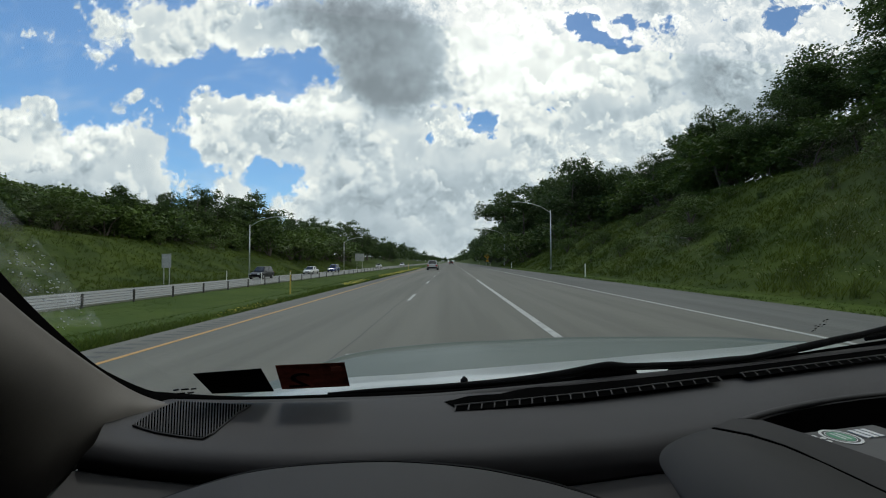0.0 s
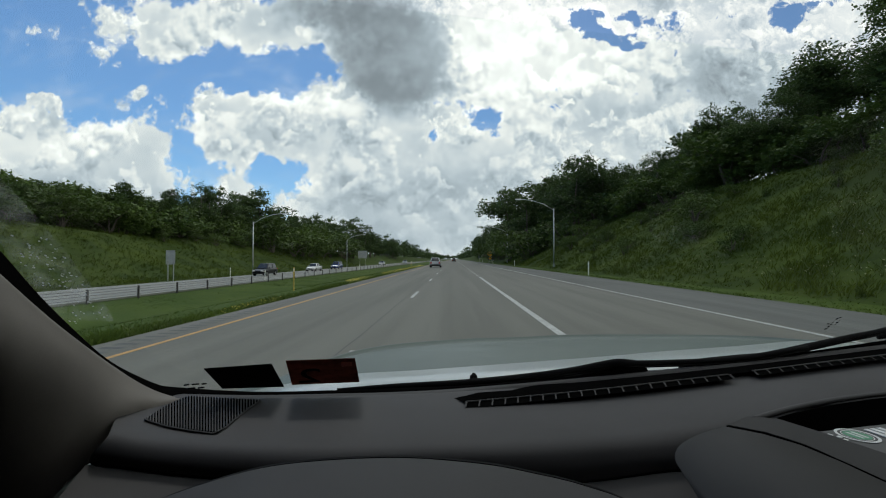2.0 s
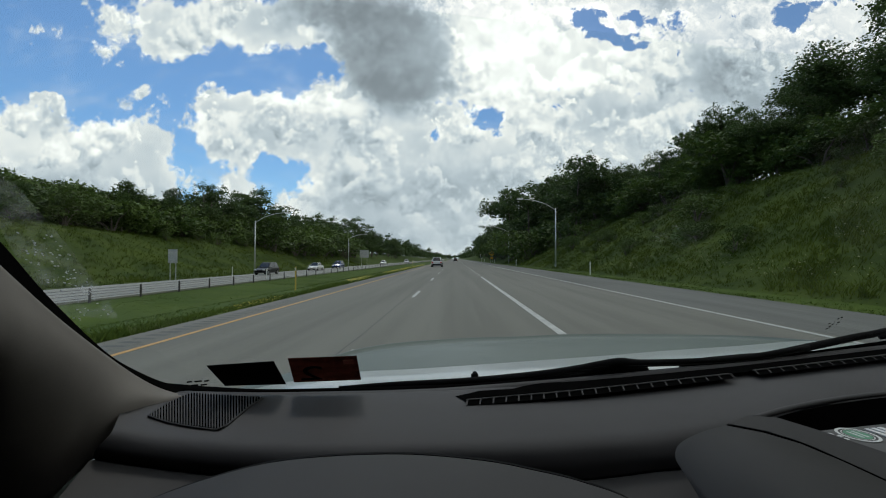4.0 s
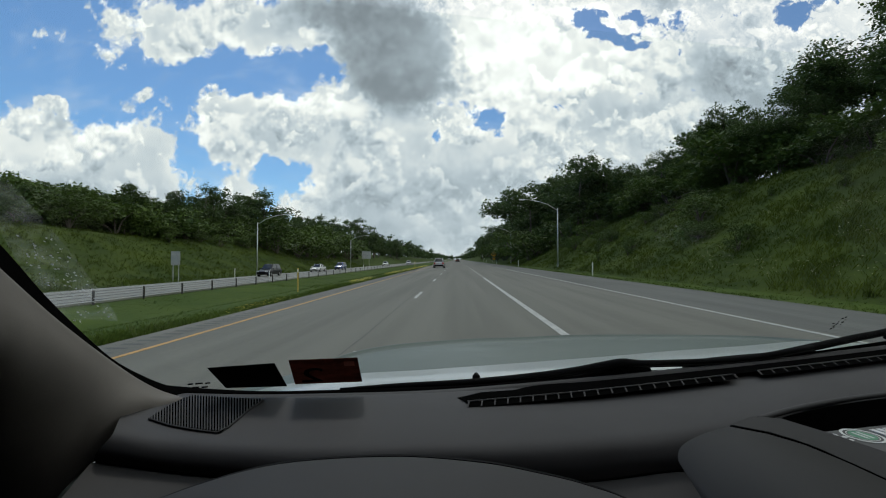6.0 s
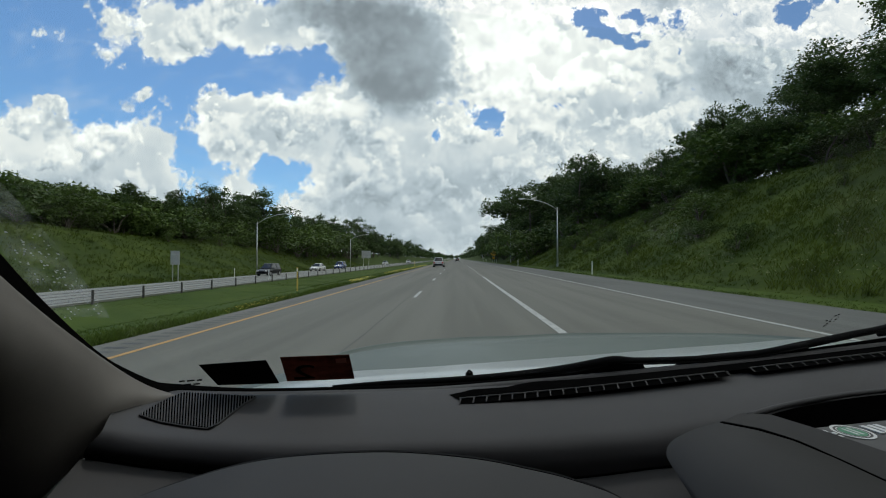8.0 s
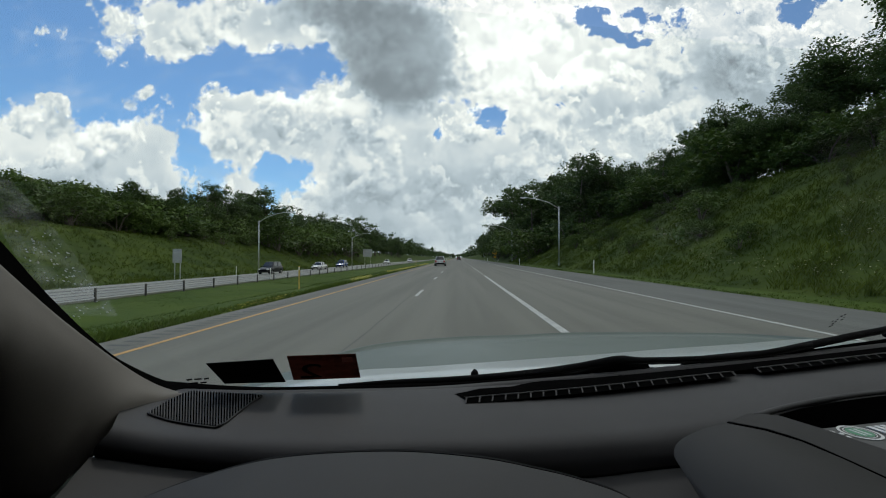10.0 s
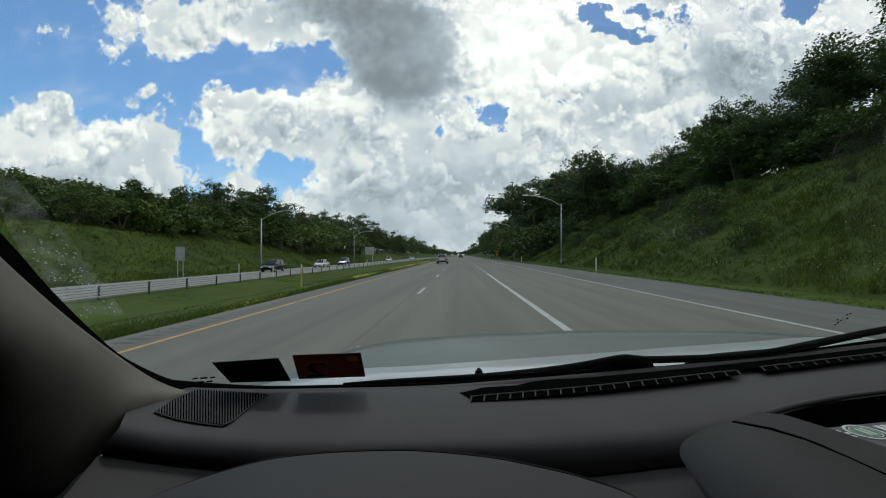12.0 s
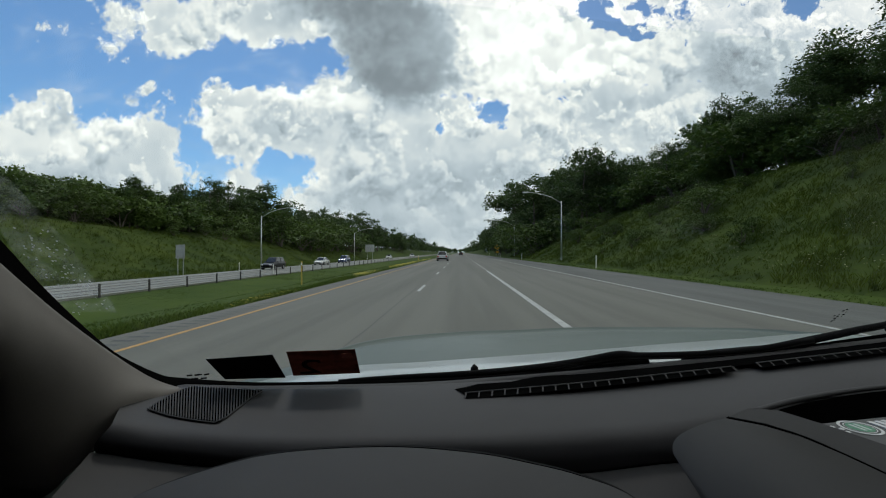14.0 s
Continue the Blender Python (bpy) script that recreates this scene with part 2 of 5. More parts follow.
WEED = material("tall weeds", (0.025, 0.048, 0.008), (0.110, 0.146, 0.022), 0.85, 0.25, 5, 0, gloss=0.2, island=0.35, soft=0.6)
LEAF = material("tree leaves", (0.026, 0.050, 0.016), (0.080, 0.125, 0.034), 0.6, 0.35, 4, 0, gloss=0.25, island=0.4, each=0.25, soft=0.35)
BUSH_LEAF = material("bush leaves", (0.030, 0.058, 0.012), (0.098, 0.150, 0.028), 0.6, 0.5, 5, 0, gloss=0.25, island=0.35, each=0.35, soft=0.25)
BARK = material("bark", (0.06, 0.05, 0.04), (0.15, 0.13, 0.11), 0.9, 2, 18, 0.6, stretch=(1, 1, 0.25))
YELLOW_FLOWER = material("yellow blossoms", (0.34, 0.30, 0.03), (0.55, 0.48, 0.05), 0.7, 2, 9, island=0.5)
WHITE_FLOWER = material("cream blossoms", (0.36, 0.35, 0.20), (0.60, 0.57, 0.36), 0.7, 2, 9, island=0.5)
ZINC = material("galvanised steel", (0.36, 0.37, 0.37), (0.55, 0.56, 0.56), 0.45, 2, 20, 0, metal=0.6)
CABLE = material("dull steel cable", (0.10, 0.10, 0.10), (0.16, 0.16, 0.155), 0.6, 2, 20, 0, metal=0.3)
POST = material("weathered steel post", (0.035, 0.034, 0.032), (0.07, 0.068, 0.062), 0.9, 3, 30, 0.2)
ALU = material("brushed aluminium pole", (0.40, 0.41, 0.41), (0.58, 0.59, 0.58), 0.4, 2, 20, 0, metal=0.5)
SIGN_BACK = material("bare aluminium sign back", (0.33, 0.34, 0.34), (0.46, 0.47, 0.47), 0.45, 2, 12, 0, metal=0.4)
SIGN_YELLOW = material("amber sign sheeting", (0.75, 0.36, 0.02), (0.85, 0.43, 0.03), 0.5, 3, 20)
SIGN_WHITE = material("white sign sheeting", (0.68, 0.68, 0.66), (0.80, 0.80, 0.78), 0.5, 3, 20)
PLASTIC_WHITE = material("white flexible plastic", (0.62, 0.62, 0.58), (0.78, 0.78, 0.74), 0.6, 3, 20)
PLASTIC_YELLOW = material("yellow flexible plastic", (0.42, 0.30, 0.06), (0.55, 0.40, 0.09), 0.6, 3, 20)
# Near-zero black: for black parts, and as painted shade where recesses should be.
VOID = material("matt black parts and recess shade", (0.002, 0.002, 0.002), (0.004, 0.004, 0.004), 0.95, 6, 60, 0, gloss=0.0)
BLACK = material("black plastic", (0.004, 0.004, 0.004), (0.008, 0.008, 0.009), 0.8, 6, 60, 0.05, gloss=0.05)
RUBBER = material("black rubber", (0.003, 0.003, 0.003), (0.008, 0.008, 0.008), 0.85, 6, 60, 0.1, gloss=0.1)
DASH = material("grained charcoal dashboard vinyl", (0.035, 0.0340, 0.0365), (0.048, 0.0466, 0.0495), 0.6, 5, 900, 0.12, gloss=0.22)
DASH_LOW = material("grained grey lower dashboard", (0.036, 0.0345, 0.036), (0.047, 0.0455, 0.047), 0.66, 5, 900, 0.12, gloss=0.2)
RIB = material("grey plastic ribs", (0.07, 0.07, 0.072), (0.09, 0.09, 0.092), 0.6, 6, 60, gloss=0.3)
POD = material("grained grey pod vinyl", (0.021, 0.0205, 0.021), (0.029, 0.028, 0.029), 0.66, 5, 900, 0.12, gloss=0.2)
TRIM = material("woven beige grey pillar trim", (0.165, 0.153, 0.141), (0.215, 0.200, 0.184), 0.9, 6, 700, 0.1, gloss=0.1)
# For unseen shell parts only; kept dark to cut bounced light.
UNSEEN_LINING = material("dark lining of the unseen cabin shell", (0.045, 0.043, 0.042), (0.065, 0.062, 0.06), 0.95, 5, 200, 0.3, gloss=0.1)
# One white bonnet in two colours: dim front reflection, then bright sky reflection.
BONNET_DIM_REFLECTION = material("green grey paint with dim reflection in its colour", (0.078, 0.100, 0.092), (0.098, 0.122, 0.112), 0.45, 0.8, 8, 0, gloss=0.25, coat=0.04)
BONNET_SKY_SHEEN = material("pale paint with sky sheen in its colour", (0.34, 0.37, 0.375), (0.46, 0.49, 0.495), 0.3, 0.8, 8, 0, coat=0.4)


def film_material(name, amount):
    """A thin pale film that scatters some of the light behind it."""
    m = bpy.data.materials.new(name)
    m.use_nodes = True
    g = Nodes(m.node_tree)
    clear, milk = g.add("ShaderNodeBsdfTransparent"), g.add("ShaderNodeBsdfTranslucent")
    co = g.add("ShaderNodeTexCoord").outputs["Object"]
    w, out = g.add("ShaderNodeMixShader"), g.add("ShaderNodeOutputMaterial")
    g.link(g.math("MULTIPLY", g.step(g.noise(co, 26.0, 5.0, 0.6, 0.6), 0.3, 0.75), amount), w.inputs[0])
    g.link(clear.outputs[0], w.inputs[1]), g.link(milk.outputs[0], w.inputs[2]), g.link(w.outputs[0], out.inputs[0])
    return m


HAZE = film_material("dried water film", 0.10)
STICKER_DARK = material("dark sticker back", (0.006, 0.006, 0.006), (0.014, 0.014, 0.014), 0.8, 9, 60, gloss=0.05)
STICKER_RED = material("reddish brown sticker back", (0.050, 0.026, 0.020), (0.25, 0.105, 0.08), 0.7, 14, 60, gloss=0.1, stretch=(1, 1, 5), soft=0.5)
STICKER_PATCH = material("pale red patch", (0.55, 0.22, 0.17), (0.68, 0.29, 0.23), 0.6, 9, 60, soft=0.5)
LABEL_WHITE = material("white printed vinyl", (0.52, 0.53, 0.52), (0.64, 0.65, 0.64), 0.5, 9, 60)
LABEL_GREEN = material("green printed vinyl", (0.05, 0.20, 0.11), (0.09, 0.28, 0.16), 0.5, 9, 60)
LABEL_GREY = material("dark grey booklet cover", (0.045, 0.045, 0.047), (0.065, 0.065, 0.067), 0.6, 9, 60)
GLASS = glass_material("windshield glass", 0.045)
DROPS = material("chalky dried water drops", (0.35, 0.37, 0.37), (0.55, 0.57, 0.57), 0.5, 9, 60, soft=0.6)
CAR_GLASS = material("dark car window", (0.012, 0.014, 0.016), (0.022, 0.025, 0.027), 0.08, 2, 10, gloss=0.8)
RIM = material("alloy wheel", (0.30, 0.30, 0.31), (0.42, 0.42, 0.43), 0.35, 3, 20, metal=0.8)
LAMP_CLEAR = material("clear lamp lens", (0.65, 0.66, 0.67), (0.8, 0.8, 0.8), 0.15, 3, 20, gloss=0.8)
LAMP_RED = material("red lamp lens", (0.30, 0.02, 0.015), (0.42, 0.03, 0.02), 0.2, 3, 20, gloss=0.7)


# ---------------------------------------------------------------- mesh helpers
def mesh_of(name, verts, faces, mat, smooth=False):
    me = bpy.data.meshes.new(name)
    me.from_pydata([tuple(v) for v in verts], [], [tuple(f) for f in faces])
    me.materials.append(mat)
    if smooth:
        me.polygons.foreach_set("use_smooth", [True] * len(me.polygons))
    me.update()
    return me


def part(name, shape, mat, parent, label="", smooth=False, at=None):
    """Links a bmesh, a mesh or (verts, faces) as one mesh object under a thing or a part."""
    if isinstance(shape, tuple):
        me = mesh_of(name, *shape, mat, smooth)
    elif isinstance(shape, bpy.types.Mesh):
        me = shape
    else:
        me = bpy.data.meshes.new(name)
        shape.to_mesh(me)
        shape.free()
        me.materials.append(mat)
        if smooth:
            me.polygons.foreach_set("use_smooth", [True] * len(me.polygons))
    ob = new(name, me)
    ob.parent = parent
    if at is not None:
        ob.matrix_basis = at
    if label:
        tagged(ob, label=label)
    return ob


def thing(name, m=Matrix(), label="", category="", group="", kind=""):
    ob = new(name)
    ob.empty_display_size = 0.2
    ob.matrix_basis = m
    return tagged(ob, label, category, group, kind)


def box(x0, x1, y0, y1, z0, z1, bevel=0.0):
    bm = bmesh.new()
    bmesh.ops.create_cube(bm, size=1.0)
    for v in bm.verts:
        v.co = Vector(((x0 + x1) / 2 + v.co.x * (x1 - x0), (y0 + y1) / 2 + v.co.y * (y1 - y0), (z0 + z1) / 2 + v.co.z * (z1 - z0)))
    if bevel:
        bmesh.ops.bevel(bm, geom=bm.edges[:], offset=bevel, segments=2, affect="EDGES", profile=0.6)
    return bm


def tube(points, radii, sides=8, caps=True):
    """A round bar along points, with a radius at each."""
    pts = [Vector(p) for p in points]
    verts, faces = [], []
    for i, p in enumerate(pts):
        d = (pts[min(i + 1, len(pts) - 1)] - pts[max(i - 1, 0)]).normalized()
        a = d.cross(Vector((0, 0, 1)) if abs(d.z) < 0.9 else Vector((1, 0, 0))).normalized()
        b = d.cross(a)
        for k in range(sides):
            w = 2 * math.pi * k / sides
            verts.append(p + (a * math.cos(w) + b * math.sin(w)) * radii[i])
    for i in range(len(pts) - 1):
        for k in range(sides):
            j = (k + 1) % sides
            faces.append((i * sides + k, i * sides + j, (i + 1) * sides + j, (i + 1) * sides + k))
    if caps:
        faces.append(tuple(range(sides))[::-1])
        faces.append(tuple((len(pts) - 1) * sides + k for k in range(sides)))
    return verts, faces


def join(*shapes):
    verts, faces = [], []
    for v, f in shapes:
        n = len(verts)
        verts += list(v)
        faces += [tuple(i + n for i in q) for q in f]
    return verts, faces


def smooth_rail(points, n):
    """n points on a smooth line through a few."""
    p = np.array(points, float)
    p = np.vstack([2 * p[0] - p[1], p, 2 * p[-1] - p[-2]])
    out = []
    for s in np.linspace(0, len(points) - 1, n):
        i = min(int(s), len(points) - 2)
        t = s - i
        a, b, c, d = p[i], p[i + 1], p[i + 2], p[i + 3]
        out.append(0.5 * (2 * b + (c - a) * t + (2 * a - 5 * b + 4 * c - d) * t * t + (3 * b - a - 3 * c + d) * t ** 3))
    return np.array(out)


def loft(rails, n=48, across=0):
    """A sheet over several rails; across > 0 also smooths it from rail to rail with that many rows."""
    rows = np.array([smooth_rail(r, n) for r in rails])
    if across:
        rows = np.array([smooth_rail(rows[:, i], across) for i in range(n)]).transpose(1, 0, 2)
    k = len(rows)
    faces = [(i * n + j, i * n + j + 1, (i + 1) * n + j + 1, (i + 1) * n + j) for i in range(k - 1) for j in range(n - 1)]
    return [tuple(v) for v in rows.reshape(-1, 3)], faces


def slab(ob, thick, offset=-1.0):
    m = ob.modifiers.new("thickness", "SOLIDIFY")
    m.thickness, m.offset = thick, offset
    return ob


def rounded(ob, width):
    m = ob.modifiers.new("round edges", "BEVEL")
    m.width, m.segments, m.limit_method, m.angle_limit, m.harden_normals = width, 3, "ANGLE", radians(25), True
    return ob


def prism(outline, z0, z1, bevel=0.0, segments=2):
    """An upright block over an outline in plan; z may be given per corner."""
    bm = bmesh.new()
    top = [bm.verts.new((x, y, z1)) for x, y in outline]
    bot = [bm.verts.new((x, y, z0)) for x, y in outline]
    bm.faces.new(top)
    bm.faces.new(bot[::-1])
    n = len(outline)
    for i in range(n):
        bm.faces.new((top[i], bot[i], bot[(i + 1) % n], top[(i + 1) % n]))
    bmesh.ops.recalc_face_normals(bm, faces=bm.faces[:])
    if bevel:
        edges = [e for e in bm.edges if e.verts[0].co.z == z1 and e.verts[1].co.z == z1]
        bmesh.ops.bevel(bm, geom=edges, offset=bevel, segments=segments, affect="EDGES", profile=0.5)
    return bm


# ---------------------------------------------------------------- land, roads
def ease(a, b, x):
    t = min(max((x - a) / (b - a), 0.0), 1.0)
    return t * t * (3 - 2 * t)


OPPOSITE_Z = -0.95


def land(x, y):
    """Height of the ground."""
    far = 1 - 0.75 * ease(350, 1100, y)
    bumps = noise.noise((x * 0.06, y * 0.05, 0.3)) * 1.2 + noise.noise((x * 0.25, y * 0.22, 5.1)) * 0.3
    if x > 11.2:
        crest = 9.3 - 2.2 * ease(70, 170, y)
        z = -0.06 + crest * far * (0.72 * min(max((x - 13.0) / 17.5, 0), 1) + 0.28 * ease(13.0, 31, x)) + 0.16 * min(max(0, x - 32), 14)
        return z + bumps * ease(14, 22, x) * 0.5
    if x < -29.6:
        crest = 6.4 - 3.0 * ease(120, 260, y)
        z = OPPOSITE_Z - 0.12 + crest * far * ease(-31.0, -50, x) + 0.18 * min(max(0, -52 - x), 16)
        return z + bumps * ease(-32, -40, x) * 0.5
    if x < -6.0:
        return -0.06 + (OPPOSITE_Z - 0.05) * ease(-6.0, -15.0, x) - 0.15 * math.exp(-((x + 14) / 3) ** 2)
    return -0.06


def make_ground():
    xs = [-2500, -1500, -900, -500, -300, -200, -150, -120, -100, -85, -75] + list(np.arange(-68, -30, 1.0)) + [-29.6, -29.5, -28, -22, -21]
    xs += list(np.arange(-20, -6, 0.7)) + [-6.0, -5, 0, 5, 11.1, 11.2] + list(np.arange(11.6, 46, 0.8)) + [48, 52, 58, 66, 76, 90, 110, 140, 200, 300, 500, 900, 1500, 2500]
    ys = [-400, -200, -100, -60, -40, -25, -15, -8] + list(np.arange(-4, 120, 1.3)) + list(120 * np.power(4500 / 120, np.linspace(0, 1, 90)))
    xs = sorted(set(round(float(x), 2) for x in xs))
    verts = [(x, y, land(x, y)) for y in ys for x in xs]
    n = len(xs)
    faces = [(i * n + j, i * n + j + 1, (i + 1) * n + j + 1, (i + 1) * n + j) for i in range(len(ys) - 1) for j in range(n - 1)]
    ob = new("ground", mesh_of("ground", verts, faces, SOIL, True))
    ob.data.materials.append(LAWN_SOIL)
    ob.data.polygons.foreach_set("material_index", [1 if -20 < f.center.x < -6.0 or 11.2 < f.center.x < 13.6 else 0 for f in ob.data.polygons])
    tagged(ob, "rolling green roadside land with mown median and steep banks", "ground", kind="structure")


def strip(x0, x1, z0, z1, y0=-300, y1=4000):
    return box(x0, x1, y0, y1, z0, z1)


make_ground()
road = tagged(part("road", strip(-6.0, 7.25, -0.3, 0.0), ASPHALT, None), "worn grey highway pavement with painted lane lines", "road", kind="structure")
shoulder = tagged(part("shoulder", strip(7.25, 11.2, -0.3, -0.004), SHOULDER, None), "wide darker grey asphalt shoulder beside a grass bank", "road shoulder", kind="structure")
opposite = tagged(part("opposite_road", strip(-29.6, -20.6, OPPOSITE_Z - 0.3, OPPOSITE_Z), OPPOSITE, None), "grey opposite carriageway beyond the median guardrail", "road", kind="structure")
part("edge_line", box(-5.095, -5.0, -60, 1500, 0, 0.004), YELLOW_LINE, road, "solid yellow edge line")
part("edge_line", box(6.98, 7.11, -60, 1500, 0, 0.004), WHITE_LINE, road, "solid white edge line")
part("lane_line", box(1.985, 2.155, -60, 34, 0, 0.004), WHITE_LINE, road, "thick solid white lane line")
dash_mesh = mesh_of("lane_dash", *[[(x, y, z) for z in (0, 0.004) for x, y in ((-0.06, 0), (0.06, 0), (0.06, 3.05), (-0.06, 3.05))],
                                   [(3, 2, 1, 0), (4, 5, 6, 7), (0, 1, 5, 4), (1, 2, 6, 5), (2, 3, 7, 6), (3, 0, 4, 7)]], WHITE_LINE)
for i in range(-3, 40):
    part("lane_dash", dash_mesh, WHITE_LINE, road, at=pose(-1.57, 3.7 + 12.19 * i, 0))
dot_mesh = mesh_of("lane_dot", *[[(x, y, z) for z in (0, 0.004) for x, y in ((-0.11, 0), (0.11, 0), (0.11, 1.0), (-0.11, 1.0))],
                                 [(3, 2, 1, 0), (4, 5, 6, 7), (0, 1, 5, 4), (1, 2, 6, 5), (2, 3, 7, 6), (3, 0, 4, 7)]], WHITE_LINE)
for i in range(45):
    part("lane_dot", dot_mesh, WHITE_LINE, road, at=pose(2.07, 37 + 4.4 * i, 0))
for x in (-28.6, -21.5):
    part("edge_line", box(x - 0.06, x + 0.06, -60, 1500, 0, 0.004), WHITE_LINE, opposite, at=pose(0, 0, OPPOSITE_Z))
for i in range(30):
    part("lane_dash", dash_mesh, WHITE_LINE, opposite, at=pose(-25.1, 12.19 * i, OPPOSITE_Z))


def wandering_seam(x, y0, y1, width):
    ys = np.arange(y0, y1, 0.8)
    verts, faces = [], []
    for i, y in enumerate(ys):
        c = x + 0.05 * noise.noise((y * 0.13, x, 0)) + 0.02 * noise.noise((y * 0.9, x, 3))
        w = width * (0.35 + 0.9 * abs(noise.noise((y * 0.45, x, 7))))
        verts += [(c - w, y, 0.0022), (c + w, y, 0.0022)]
        if i:
            faces.append((2 * i - 2, 2 * i - 1, 2 * i + 1, 2 * i))
    return verts, faces


part("tar_seam", wandering_seam(-1.78, -10, 160, 0.032), TAR, road, "thin dark lengthwise tar seam")
part("tar_seam", wandering_seam(7.3, -10, 160, 0.02), TAR, road, "thin dark lengthwise tar seam")
grooves = [([(x, y + d, 0.003) for x, d in ((-5.72, 0), (-5.34, 0), (-5.34, 0.13), (-5.72, 0.13))], [(0, 1, 2, 3)]) for y in np.arange(2, 60, 0.34)]
tagged(part("rumble_strip", join(*grooves), TAR, road, "row of dark milled grooves"), kind="stuff")


# ---------------------------------------------------------------- grass, weeds, flowers
def tufts(name, mat, regions, blades, label, seed):
    """Loose tufts of blades over patches of the land: x0, x1, y0, y1, count, low and high blade length."""
    rng = np.random.default_rng(seed)
    verts, faces = [], []
    for x0, x1, y0, y1, count, lo, hi in regions:
        for _ in range(count):
            x = rng.uniform(x0, x1)
            y = y0 + (y1 - y0) * rng.random() ** 1.7
            if noise.noise((x * 0.35, y * 0.3, seed)) < rng.uniform(-0.9, 0.3):
                continue
            z = land(x, y) - 0.03
            tall = rng.uniform(lo, hi) * (1 + 0.5 * noise.noise((x * 0.2, y * 0.2, seed + 4)))
            for _ in range(blades):
                a, lean, w = rng.uniform(0, 6.283), rng.uniform(0.15, 0.8), tall * rng.uniform(0.035, 0.07)
                h = tall * rng.uniform(0.6, 1.1)
                bx, by = x + rng.normal(0, 0.25 * tall), y + rng.normal(0, 0.25 * tall)
                dx, dy = math.cos(a), math.sin(a)
                n = len(verts)
                verts += [(bx - dy * w, by + dx * w, z), (bx + dy * w, by - dx * w, z),
                          (bx + dx * lean * h * 0.4 + dy * w * 0.7, by + dy * lean * h * 0.4 - dx * w * 0.7, z + h * 0.65),
                          (bx + dx * lean * h, by + dy * lean * h, z + h)]
                faces += [(n, n + 1, n + 2), (n, n + 2, n + 3)]
    ob = new(name, mesh_of(name, verts, faces, mat))
    return tagged(ob, label, "grass", kind="stuff")


def blossoms(name, mat, regions, label, seed):
    rng = np.random.default_rng(seed)
    verts, faces = [], []
    for x0, x1, y0, y1, count, lo, hi, size in regions:
        for _ in range(count):
            x, y = rng.uniform(x0, x1), rng.uniform(y0, y1)
            if noise.noise((x * 0.5, y * 0.12, seed)) < -0.02:
                continue
            z, s, n = land(x, y) + rng.uniform(lo, hi), size * rng.uniform(0.5, 1.2), len(verts)
            for k in range(6):
                a = k * math.pi / 3 + x
                verts.append((x + s * math.cos(a), y + s * math.sin(a), z + s * 0.3 * (k % 2)))
            verts.append((x, y, z + s * 0.6))
            faces += [(n + k, n + (k + 1) % 6, n + 6) for k in range(6)]
    ob = new(name, mesh_of(name, verts, faces, mat))
    return tagged(ob, label, "wildflowers", kind="stuff")


tufts("median_grass", LAWN, [(-20, -6.3, 4, 60, 18000, 0.035, 0.085), (-20, -6.3, 40, 140, 6000, 0.06, 0.13)], 5, "bright green uneven median grass", 3)
tufts("verge_weeds", GRASS, [(-6.75, -6.05, 5, 80, 6500, 0.06, 0.20), (11.3, 13.5, 4, 90, 5000, 0.06, 0.16)], 6, "long green weeds along the pavement edge", 4)
tufts("bank_grass", WEED, [(13.4, 33, 4, 120, 34000, 0.12, 0.40), (-54, -30.5, 18, 150, 18000, 0.15, 0.45)], 5, "tall rough green weeds on sloping roadside banks", 5)
blossoms("yellow_flowers", YELLOW_FLOWER, [(-7.0, -6.1, 5, 30, 4200, 0.05, 0.18, 0.018), (-7.0, -6.1, 30, 90, 2600, 0.08, 0.22, 0.03)], "scattered small yellow flowers in verge weeds", 6)
blossoms("white_flowers", WHITE_FLOWER, [(14, 22, 12, 42, 1700, 0.25, 0.6, 0.028)], "scattered small cream flowers on the bank", 7)


